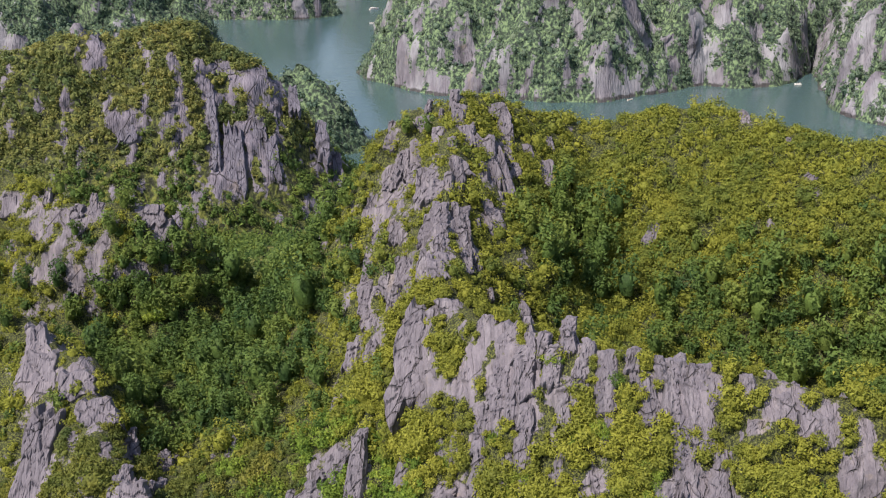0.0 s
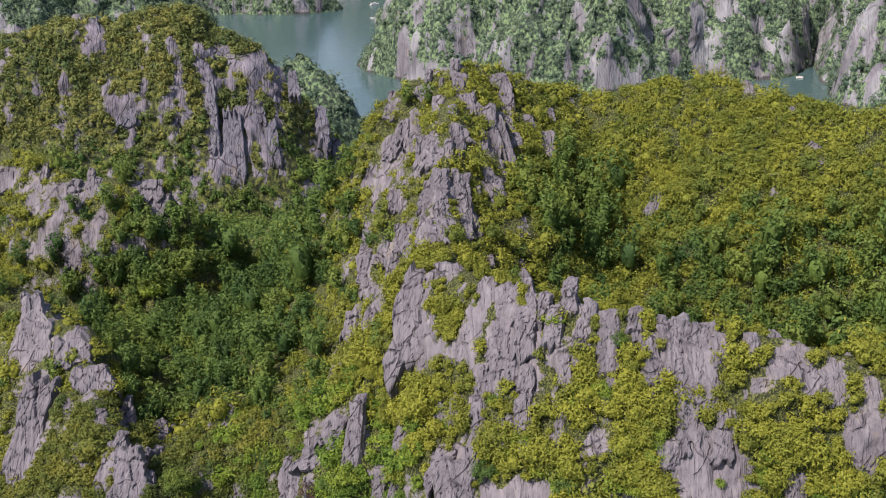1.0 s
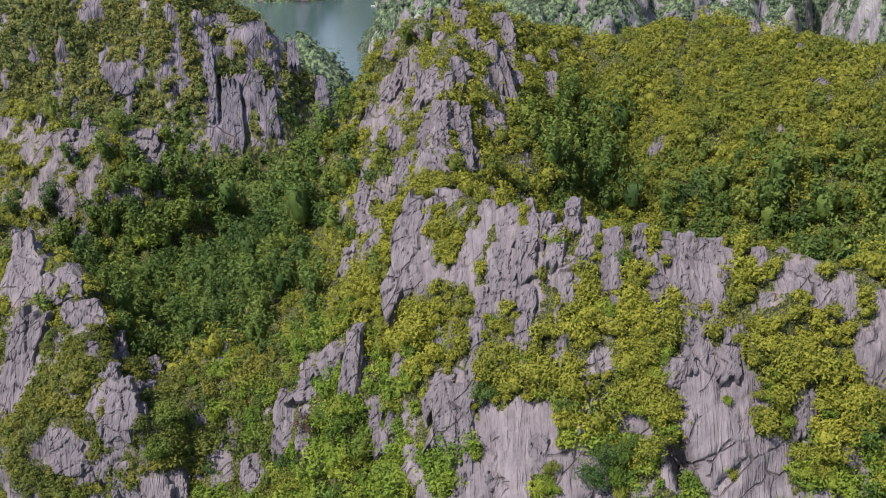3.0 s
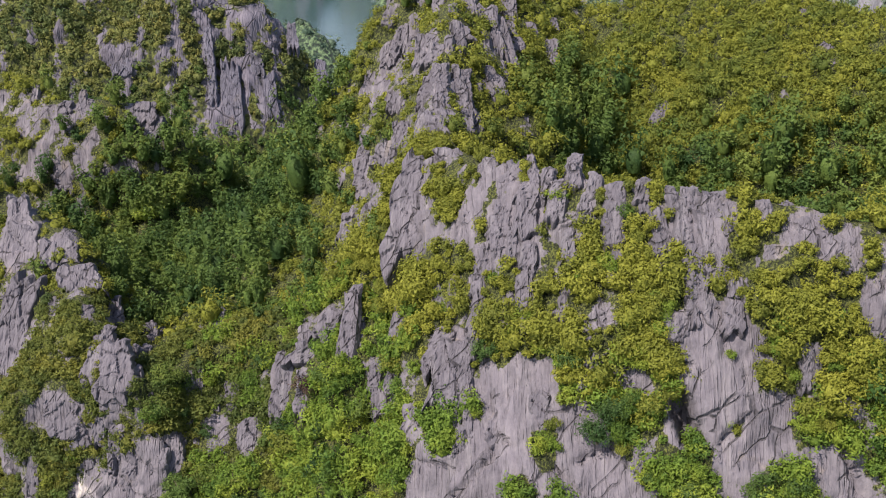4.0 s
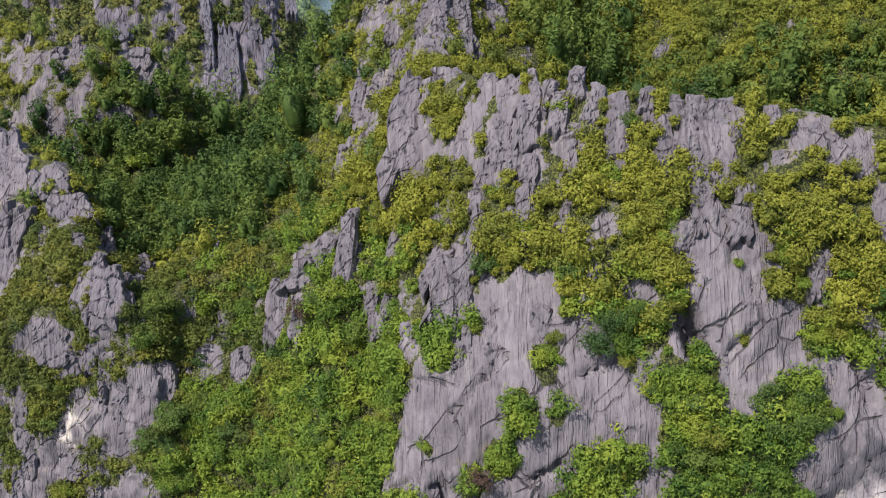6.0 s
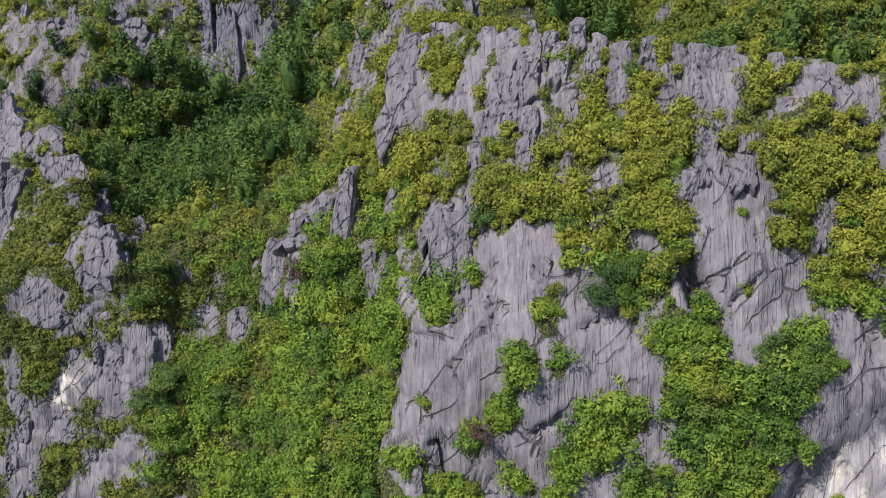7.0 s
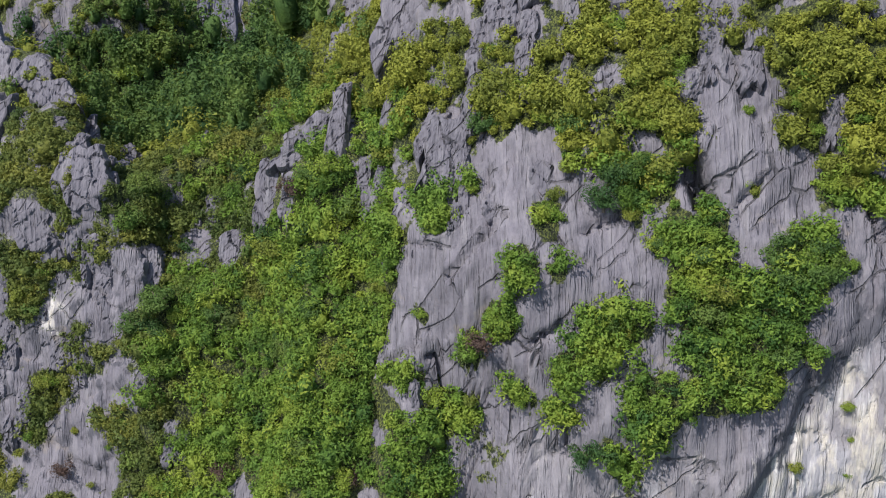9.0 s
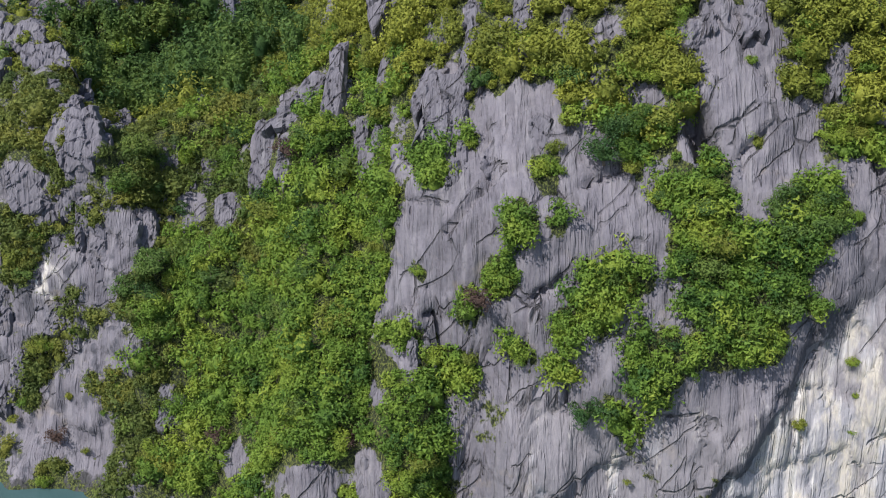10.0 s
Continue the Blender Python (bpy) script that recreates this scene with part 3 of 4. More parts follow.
# Broken ribs low on the smaller hill and above the gully.
LOW_RIBS = []
for x, z in zip(strew.uniform(-58, -27, 58), strew.uniform(7, 36, 58)):
    w, y = strew.uniform(1.1, 2.8), cliff_depth(x, z)
    if near_land(np.array([x]), np.array([y]))[0] > z - 1:
        LOW_RIBS.append((x, y, z, w, w * strew.uniform(1.3, 2.6), strew.uniform(-0.2, 0.2)))
THICKETS = CLIFF_GREEN + CLIFF_GREEN_HIGH
WEST_CRAGS = [(x, y - 0.9, z, 1.15 * w, 1.1 * h, lean) for x, y, z, w, h, lean in WEST_CRAGS] + GULLY_CRAGS
CREST_CRAGS, PEAK_CRAGS, LEFT_CRAGS = CREST_CRAGS + CREST_TEETH, PEAK_CRAGS + PEAK_SLABS + PEAK_LOW, LEFT_CRAGS + [(x, y - 0.7, z, 1.1 * w, 1.1 * h, lean) for x, y, z, w, h, lean in LEFT_LOW]
SPUR_CRAGS = [(x, y, z, 0.8 * w, 0.8 * h, lean) for x, y, z, w, h, lean in SPUR_CRAGS]
CRAGS = SMALL_CRAGS + CREST_CRAGS + EAST_CRAGS + PEAK_CRAGS + WEST_CRAGS + LEFT_CRAGS + SPUR_CRAGS


def near_zone(x, y, z, zones):
    total = np.zeros_like(x)
    for cx, cy, cz, reach in zones:
        total = np.maximum(total, np.exp(-(((x - cx) ** 2 + (y - cy) ** 2 + (0.75 * (z - cz)) ** 2) / (reach * reach)) ** 1.5))
    return total


def near_patch(x, y, z, patches, grow=1.0):
    total = np.zeros_like(x)
    for cx, cy, cz, w, h, *_ in patches:
        d = ((x - cx) / (0.5 * w * grow)) ** 2 + ((z - cz) / (0.5 * h * grow)) ** 2 + ((y - cy) / (0.4 * (w + h) + 1)) ** 2
        total = np.maximum(total, np.exp(-0.7 * d * d))
    return total


def brow(x):
    """The height of the brow over the undercut foot of the sea cliff."""
    return np.minimum(12 + 1.7 * (x - 27), 33 + 0.1 * (x - 40)) + 1.5 * smooth_noise(x / 3.0, 0 * x, 0 * x, 44)


def near_rock(x, y, z, steep):
    """How bare the near hill is, about 0 to 1."""
    speckle = 0.5 * smooth_noise(x / 4.5, y / 4.5, z / 7.0, 5) + 0.45 * smooth_noise(x / 1.6, y / 1.6, z / 3.0, 6)
    crest = near_zone(x, y, z, [(-62, 150, 42, 24), (-47, 122, 20, 18), (-78, 203, 50, 20)])
    ridge_top = near_zone(x, y, z, [(10, 112, 57, 22), (36, 103, 57, 18)])
    bare = 0.02 + (1 + 0.4 * ridge_top) * speckle + 0.2 * crest + 0.27 * ridge_top + 0.6 * (steep - 0.5)
    bare = bare + 0.14 * near_zone(x, y, z, [(-4, 162, 68, 20), (12, 176, 76, 12)])
    bare = bare + 0.9 * near_patch(x, y, z, CRAGS, 0.85)
    edge = np.interp(z, (6.5, 14, 17.7, 21, 22.5, 23.5, 29.5, 32.4, 37.4, 40.7, 44.4, 46.4, 50), (0.6, 1, 0.2, -3, -7, -7.6, -5, -4.4, -1.9, 1.5, 5, 7.2, 9))
    wall = step(-1.5, 1.5, x - edge) * step(47, 42, z + 1.5 * speckle) * step(113, 106, y)
    wall = np.maximum(wall, 0.3 * step(-37, -41, x) * step(30, 24, z) * step(130, 126, y))
    bare = bare + wall * (0.42 - 0.2 * speckle) + 0.75 * near_patch(x, y, z, CLIFF_WALL + LEFT_WALL, 1.12) + 1.3 * near_patch(x, y, z, TOP_WALL, 1.05) + 0.5 * near_patch(x, y, z, CLIFF_FACE, 0.95) - 1.3 * near_patch(x, y, z, THICKETS, 0.86) - 0.8 * near_patch(x, y, z, RIDGE_GREEN + LEFT_GREEN, 1.1) + 1.2 * near_patch(x, y, z, [(24.7, 100, 45.6, 3.2, 7)])
    bare = bare - 0.6 * step(0.3, -1.5, x - edge) * step(-16, -10, x) * step(50, 46, z) * step(116, 110, y)
    bare = bare + 0.9 * step(0.5, -1.0, z - brow(x)) * step(22, 27, x) * step(104, 100, y)
    bare = bare - 0.7 * near_zone(x, y, z, [(30, 158, 58, 24), (52, 152, 60, 20), (-38, 185, 20, 28), (-38, 160, 24, 20), (-22, 112, 18, 13), (-12, 110, 30, 8), (-55, 195, 33, 9)])
    return np.clip(bare, 0, 1)


def mountain_rock(x, y, z, steep):
    bare = 0.16 + 0.75 * smooth_noise(x / 2.6, y / 5.0, z / 13.0, 15) + 0.5 * smooth_noise(x / 1.8, y / 1.8, z / 5.0, 16) + 1.6 * (steep - 0.5)
    bare += 0.6 * near_patch(x, y, z, MOUNTAIN_CRAGS, 1.1)
    return np.clip(bare, 0, 1)


def island_rock(x, y, z, steep):
    ribs = 0.55 * smooth_noise(x / 9.0, y / 9.0, z / 90.0, 25) + 0.75 * smooth_noise(x / 3.2, y / 3.2, z / 26.0, 26) + 0.45 * smooth_noise(x / 4.0, y / 4.0, z / 5.0, 28)
    bare = ribs + 1.1 * (steep - 0.5) + 0.16 * step(50, 100, x)
    return np.clip(bare + 0.2 * step(14, 2, z + 16 * smooth_noise(x / 12, y / 12, 0 * x, 27)), 0, 1)


def cells(x, y, z, seed):
    """Cell noise: a random value for the nearest seed point, and how far the border to the next is."""
    fx, fy, fz = np.floor(x), np.floor(y), np.floor(z)
    first, second, value = np.full(x.shape, 9.0), np.full(x.shape, 9.0), np.zeros_like(x)
    for dx in (-1, 0, 1):
        for dy in (-1, 0, 1):
            for dz in (-1, 0, 1):
                cx, cy, cz = fx + dx, fy + dy, fz + dz
                d = (x - cx - hashed(cx, cy, cz, seed)) ** 2 + (y - cy - hashed(cx, cy, cz, seed + 1)) ** 2 + (z - cz - hashed(cx, cy, cz, seed + 2)) ** 2
                closer = d < first
                second = np.where(closer, first, np.minimum(second, d))
                value = np.where(closer, hashed(cx, cy, cz, seed + 3), value)
                first = np.where(closer, d, first)
    return value, np.sqrt(second) - np.sqrt(first)


def build_land(name, height, rock, xs, y_low, y_high, count, size, material, label, pale=None, cliff_dark=None, undercut=None, bulge=0.0):
    """A hillside: columns across x, each sampled evenly along its slope, roughened into crags where it is bare."""
    fine = np.linspace(y_low, y_high, int((y_high - y_low) / (0.35 * size)))
    gx, gy = np.meshgrid(xs, fine, indexing="ij")
    h = np.maximum(height(gx, gy), -4)
    way = np.zeros_like(h)
    way[:, 1:] = np.cumsum(np.hypot(np.diff(fine)[None], np.diff(h, axis=1)), axis=1)
    ys = np.array([np.interp(np.linspace(0, w[-1], count), w, fine) for w in way])
    x = np.repeat(xs[:, None], count, 1)
    y = ys
    x = x + 0.8 * size * smooth_noise(x / (3 * size), y / (3 * size), 0 * x, 50)
    e = 0.4 * size
    z = height(x, y)
    sx, sy = (height(x + e, y) - height(x - e, y)) / (2 * e), (height(x, y + e) - height(x, y - e)) / (2 * e)
    long = np.sqrt(1 + sx * sx + sy * sy)
    nx, ny, nz = -sx / long, -sy / long, 1 / long
    z = np.maximum(z, -4)
    bare = rock(x, y, z, 1 - nz)
    s = size
    bold = step(0.3, 0.75, bare)
    lift = 1.6 * s * rough(x / (9 * s), y / (9 * s), z / (12 * s), 2, 60) + 0.5 * s * (1 - 0.8 * bold) * rough(x / (2.3 * s), y / (2.3 * s), z / (3 * s), 2, 64)
    pillar, border = cells(x / (1.7 * s), y / (1.7 * s), z / (5.0 * s), 70)
    crag = 0.3 * s * (pillar - 0.35) - 0.2 * s * step(0.16, 0.0, border)
    crag += 0.3 * s * (1 - 2 * np.abs(smooth_noise(x / (0.85 * s), y / (0.85 * s), z / (14 * s), 80)))
    block, gap = cells((x + 0.5 * z) / (5 * s), y / (5 * s), (z - 0.4 * x) / (8 * s), 90)
    crag += 0.9 * s * (block - 0.5) - 0.35 * s * step(0.08, 0.0, gap)
    lift = lift + bold * crag + (bulge * bare * bare if bulge else 0) - (undercut(x, y, z) if undercut else 0)
    x, y, z = x + nx * lift, y + ny * lift, z + nz * lift * 0.8
    n, m = x.shape
    verts = np.stack([x, y, z], -1).reshape(-1, 3)
    a = (np.arange(n - 1)[:, None] * m + np.arange(m - 1)[None]).ravel()
    faces = np.stack([a, a + m, a + m + 1, a + 1], -1)
    top = z.ravel()
    faces = faces[top[faces].max(1) > -2.5]
    mesh = bpy.data.meshes.new(name)
    mesh.from_pydata(verts.tolist(), [], faces.tolist())
    for key, values in (("rock", bare), ("pale", pale(x, y, z) if pale else np.zeros_like(x)), ("cliff_dark", cliff_dark(x, y, z) if cliff_dark else np.zeros_like(x))):
        mesh.attributes.new(key, "FLOAT", "POINT").data.foreach_set("value", values.ravel().astype(np.float32))
    mesh.materials.append(material)
    mesh.polygons.foreach_set("use_smooth", np.ones(len(faces), dtype=bool))
    mesh.update()
    corners = verts[faces]
    across = np.cross(corners[:, 2] - corners[:, 0], corners[:, 3] - corners[:, 1])
    area = 0.5 * np.linalg.norm(across, axis=1)
    normal = across / np.maximum(2 * area, 1e-9)[:, None]
    ground = dict(place=corners.mean(1), normal=normal, area=area, bare=bare.ravel()[faces].mean(1))
    return tagged(new(name, mesh), label, "hill", kind="structure"), ground


# Open cracks in the sea cliff: from x, z to x, z, and how wide they gape.
CRACKS = [(7.2, 41.2, 4.0, 38.9, 0.35), (4.0, 38.9, 1.1, 34.9, 0.35), (12.8, 40.1, 19.3, 43.3, 0.4), (23.7, 47.8, 25.7, 43.3, 1.5), (40.3, 43.8, 42, 39.6, 0.5), (-1.2, 26.4, 1.1, 27.2, 0.4), (-7.5, 22.5, -2.4, 27.6, 0.3), (11.5, 39.7, 14.3, 37.7, 0.3), (16.1, 52.7, 18, 53.6, 0.3), (28.2, 56.2, 30.6, 53.8, 0.35), (8.4, 29.5, 11.6, 32.1, 0.4), (27, 42.2, 31, 46.2, 0.3)]


def undercut_cliff(x, y, z):
    cut = 1.0 * step(1.0, -2.0, z - brow(x) + 2.2 * smooth_noise(x / 1.6, z / 2.5, 0 * x, 45)) * step(16, 24, x) * step(104, 100, y)
    for ax, az, bx, bz, wide in CRACKS:
        t = np.clip(((x - ax) * (bx - ax) + (z - az) * (bz - az)) / ((bx - ax) ** 2 + (bz - az) ** 2), 0, 1)
        d = np.hypot(x - ax - t * (bx - ax), z - az - t * (bz - az)) + 0.25 * smooth_noise(x / 0.7, z / 0.7, 0 * x, 88)
        cut = np.maximum(cut, 3.2 * wide * step(1.0 * wide, 0.3 * wide, d) * step(114, 110, y))
    return cut


def pale_cliff(x, y, z):
    """The bleached face below the brow, and a white scar on the left cliff."""
    curtain = 0.32 * step(26, 16, z) * step(2, 10, x) * step(102, 98, y)
    return curtain + 0.6 * step(3, -4, z - brow(x)) * step(20, 30, x) * step(102, 98, y) + 0.95 * np.exp(-((x + 46.6) ** 2 / 6 + (z - 22) ** 2 / 26)) * step(-0.12, 0.3, smooth_noise(x / 0.8, y / 2.5, z / 2.2, 61)) * (y < 130)


def dark_cliff_marks(x, y, z):
    """Dark blotches along the brow of the undercut, and in streaks over the smaller hill's cliff."""
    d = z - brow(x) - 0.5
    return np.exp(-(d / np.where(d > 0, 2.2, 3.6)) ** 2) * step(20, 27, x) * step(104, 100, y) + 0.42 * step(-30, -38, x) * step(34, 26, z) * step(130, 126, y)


near_hill, near_ground = build_land("limestone_hill", near_land, near_rock, np.arange(-104, 86, 0.45), 84, 226, 470, 1.0, LAND, "grey fluted limestone hill under olive and green scrub", pale_cliff, dark_cliff_marks, undercut_cliff)
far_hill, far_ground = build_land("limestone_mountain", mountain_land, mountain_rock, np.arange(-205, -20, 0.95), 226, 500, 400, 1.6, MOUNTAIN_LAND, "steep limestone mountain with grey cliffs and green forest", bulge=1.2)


def island(*crests, slope=1.35, cliff=16.0):
    def height(x, y):
        h = np.full(x.shape, -60.0)
        for crest in crests:
            h = join(h, ridge(x, y, crest, slope, slope, 6.0), 8)
        h = h + 4 * rough(x / 30, y / 30, 0 * x, 2, 33) - 7 * np.abs(smooth_noise(x / 14, y / 40, 0 * x, 37)) * step(0, 30, h)
        wall = np.clip(0.75 + 1.1 * smooth_noise(x / 22, y / 22, 0 * x, 41) + 0.6 * smooth_noise(x / 7, y / 7, 0 * x, 42), 0.1, 1.9)
        return h + cliff * wall * step(-1, 9, h)
    return height


CAPE = island([(2, 636, 58), (24, 622, 72), (64, 612, 84), (96, 632, 82), (148, 674, 82), (168, 640, 60), (166, 612, 40)], [(148, 674, 82), (230, 700, 80), (300, 740, 90)])
EAST = island([(252, 522, 74), (276, 600, 85), (330, 620, 90)])
HEAD = island([(-94, 430, 32), (-74, 455, 29), (-54, 468, 25), (-49, 480, 15)], slope=1.6, cliff=8.0)
NORTH = island([(-330, 910, 70), (-160, 905, 66), (-116, 886, 46)], slope=1.5)
OUTER = island([(-70, 1040, 60), (40, 1060, 80)], slope=1.5)
WEST = island([(-420, 560, 80), (-300, 600, 82), (-215, 610, 66), (-170, 640, 50)])
ISLES = []
for height, low_x, high_x, low_y, high_y, label in (
    (CAPE, -60, 320, 530, 720, "far wooded limestone island with pale cliffs above water"),
    (EAST, 160, 330, 440, 640, "wooded limestone island beside the strait"),
    (HEAD, -130, -20, 395, 510, "wooded limestone headland with a grey cliff at its tip"),
    (NORTH, -330, -50, 830, 930, "distant limestone island with a white cliff"),
    (OUTER, -140, 80, 960, 1080, "distant limestone island behind the channel"),
    (WEST, -430, -100, 480, 700, "hazy wooded limestone island behind the mountain"),
):
    ISLES.append(build_land("limestone_island", height, island_rock, np.arange(low_x, high_x, 2.1), low_y, high_y, 150, 2.2, HAZED_FAR_LAND, label)[1])

# The bay: one sheet out to the horizon.
bm = bmesh.new()
bmesh.ops.create_grid(bm, x_segments=8, y_segments=8, size=3500)
mesh = bpy.data.meshes.new("water")
bm.to_mesh(mesh)
bm.free()
mesh.materials.append(WATER)
tagged(new("water", mesh), "calm grey-green sea water of the bay", "water", kind="structure")

# ---- plants ----
rng = np.random.default_rng(4)


def crown_shape(lobes, tall, rings, around, leaves):
    """A plant of a unit's radius: tufts of leaf sprays about a dome, the ways they face, and the dense twiggy heart (a grid of rings) inside them."""
    root = np.array([0, 0, 0.1])
    turn, out = rng.uniform(0, 2 * math.pi, lobes), np.sqrt(rng.uniform(0, 1, lobes))
    centre = np.stack([0.7 * out * np.cos(turn), 0.7 * out * np.sin(turn), 0.12 + 0.62 * np.sqrt(1 - 0.85 * out ** 2) * rng.uniform(0.5, 1.1, lobes)], -1)
    radius = rng.uniform(0.17, 0.4, lobes)
    pick = rng.choice(lobes, leaves, p=radius ** 2 / (radius ** 2).sum())
    way = rng.normal(size=(leaves, 3)) + (0, 0, 0.45)
    way /= np.linalg.norm(way, axis=1)[:, None]
    place = centre[pick] + way * (radius[pick] * rng.uniform(0.4, 1.3, leaves))[:, None]
    face = way + rng.normal(size=(leaves, 3)) * 0.45 + 0.35 * (centre[pick] - root) + (0, 0, 0.15)
    up, turn = np.meshgrid(np.linspace(0.1, 1.9, rings), np.arange(around) * 2 * math.pi / around, indexing="ij")
    way = np.stack([np.sin(up) * np.cos(turn), np.sin(up) * np.sin(turn), np.cos(up)], -1).reshape(-1, 3)
    near = np.exp(-((way[:, None] * 0.7 + root - centre[None]) ** 2).sum(-1) / 0.1).max(1)
    body = root + way * (0.3 + 0.15 * near)[:, None]
    return body * (1, 1, tall), place * (1, 1, tall), face / np.linalg.norm(face, axis=1)[:, None], rings, around


def plant_mesh(name, places, faces, sizes, tints, material, bodies=None, body_tints=None, rings=0, around=0):
    """One mesh of many pointed leaf sprays, and of the lobed bodies that they stand on."""
    count = len(places)
    side = np.cross(faces, rng.normal(size=(count, 3)))
    side /= np.maximum(np.linalg.norm(side, axis=1), 1e-6)[:, None]
    along = np.cross(faces, side)
    s = sizes[:, None]
    tip = places + along * s * 0.85 - faces * s * 0.15
    one, two = places - along * s * 0.45 + side * s * 0.34, places - along * s * 0.45 - side * s * 0.34
    verts = np.stack([tip, one, two], 1).reshape(-1, 3)
    loops, tint = np.arange(3 * count), np.repeat(tints, 3)
    starts, smooth = np.arange(0, 3 * count, 3), np.zeros(count, dtype=bool)
    if bodies is not None:
        n, per = bodies.shape[:2]
        r, a = np.meshgrid(np.arange(rings - 1), np.arange(around), indexing="ij")
        b = (a + 1) % around
        quads = np.stack([r * around + a, (r + 1) * around + a, (r + 1) * around + b, r * around + b], -1).reshape(-1, 4)
        quads = (3 * count + np.arange(n)[:, None, None] * per + quads[None]).reshape(-1, 4)
        verts = np.concatenate([verts, bodies.reshape(-1, 3)])
        tint = np.concatenate([tint, np.repeat(body_tints, per)])
        starts = np.concatenate([starts, 3 * count + 4 * np.arange(len(quads))])
        loops = np.concatenate([loops, quads.ravel()])
        smooth = np.concatenate([smooth, np.ones(len(quads), dtype=bool)])
    mesh = bpy.data.meshes.new(name)
    mesh.vertices.add(len(verts))
    mesh.vertices.foreach_set("co", verts.astype(np.float32).ravel())
    mesh.loops.add(len(loops))
    mesh.loops.foreach_set("vertex_index", loops.astype(np.int32))
    mesh.polygons.add(len(starts))
    mesh.polygons.foreach_set("loop_start", starts.astype(np.int32))
    mesh.polygons.foreach_set("use_smooth", smooth)
    mesh.update(calc_edges=True)
    mesh.attributes.new("tint", "FLOAT", "POINT").data.foreach_set("value", tint.astype(np.float32))
    mesh.materials.append(material)
    return mesh


def scrub(name, ground, chosen, count, radius, leaves, leaf, material, label, hue=(0.0, 1.0), sink=0.08, tall=0.9, grid=(4, 7), upright=0.75, crags=()):
    """Plants over the chosen faces of a hillside, joined into one stand; they stay small round the crags."""
    weight = ground["area"] * chosen
    spots = rng.choice(len(weight), count, p=weight / weight.sum())
    size = rng.uniform(*radius, count) * np.clip(rng.lognormal(0, 0.3, count), 0.5, 2.1)
    if crags:
        size *= 1 - 0.52 * near_patch(*ground["place"][spots].T, crags, 1.15)
    tint = np.clip(rng.normal(0.5, 0.26, count), 0, 1) * (hue[1] - hue[0]) + hue[0]
    kinds = rng.integers(0, 8, count)
    places, faces, sizes, tints, bodies, body_tints = [], [], [], [], [], []
    turn = rng.uniform(0, 2 * math.pi, count)
    lean = ground["normal"][spots] * 0.55 + (0, 0, upright)
    lean /= np.linalg.norm(lean, axis=1)[:, None]
    for kind in range(8):
        mine = np.where(kinds == kind)[0]
        body, place, face, rings, around = crown_shape(10 + kind, tall * (0.85 + 0.05 * kind), *grid, leaves)
        up = lean[mine]
        right = np.cross(np.stack([np.cos(turn[mine]), np.sin(turn[mine]), 0 * turn[mine]], -1), up)
        right /= np.linalg.norm(right, axis=1)[:, None]
        axes = np.stack([right, np.cross(up, right), up], 1)
        root = ground["place"][spots[mine]] - sink * size[mine][:, None] * up
        places.append((root[:, None] + size[mine][:, None, None] * np.einsum("lk,skd->sld", place, axes)).reshape(-1, 3))
        bodies.append(root[:, None] + size[mine][:, None, None] * np.einsum("lk,skd->sld", body, axes))
        faces.append(np.einsum("lk,skd->sld", face, axes).reshape(-1, 3))
        sizes.append((np.sqrt(size[mine] / np.mean(radius))[:, None] * leaf * rng.uniform(0.65, 1.35, (len(mine), leaves))).ravel())
        tints.append(np.repeat(tint[mine], leaves))
        body_tints.append(tint[mine])
    mesh = plant_mesh(name, np.concatenate(places), np.concatenate(faces), np.concatenate(sizes), np.concatenate(tints), material, np.concatenate(bodies), np.concatenate(body_tints), *grid)
    return tagged(new(name, mesh), label, "shrubs", kind="stuff")


def soft(g):
    """Where plants grow: off the bare rock and above the waterline, thinner on the slopes turned from the bay and at
    the far sides.
    """
    x, y, z = g["place"].T
    seen = np.where(g["normal"][:, 1] > 0.35, 0.15, 1.0) * np.where(np.abs(x) > 0.43 * y + 8, 0.15, 1.0)
    return np.clip((0.52 - g["bare"]) / 0.2, 0, 1) * (z > 1.5) * seen


px, py, pz = near_ground["place"].T
open_ground = soft(near_ground) * (py < 222) * (1 + 0.8 * near_patch(px, py, pz, THICKETS))
# The sunny crests are olive, the sheltered bowls deep green; the hollow's shade is put into darker leaves too.
deep = np.clip(near_zone(px, py, pz, [(-38, 185, 20, 38), (-36, 156, 22, 18), (-56, 190, 32, 14), (14, 158, 59, 6), (22, 170, 60, 6), (57, 150, 61, 3.5), (63, 140, 55, 9), (38, 158, 58, 3)]), 0, 1)
deep = np.maximum.reduce([deep, 0.25 * near_zone(px, py, pz, [(16, 152, 57, 10), (24, 156, 54, 10), (30, 140, 52, 12)]), 0.6 * near_zone(px, py, pz, [(38, 152, 53, 9), (45, 147, 52, 10), (56, 141, 53, 11), (68, 134, 56, 12), (50, 132, 52, 12)])])
fresh = np.clip(near_zone(px, py, pz, [(-22, 112, 18, 17), (-10, 102, 20, 10), (30, 92, 36, 8), (46, 157, 64, 25), (26, 166, 60, 22), (58, 148, 58, 22), (-30, 116, 16, 9)]), 0, 1) * (1 - deep)
front, back = py < 138, py >= 138
high = step(42, 52, pz)
west = np.maximum(step(-29, -37, px), 0.8 * step(-17, -24, px) * step(22, 27, pz)) * front
plain = open_ground * (1 - deep) * (1 - fresh)
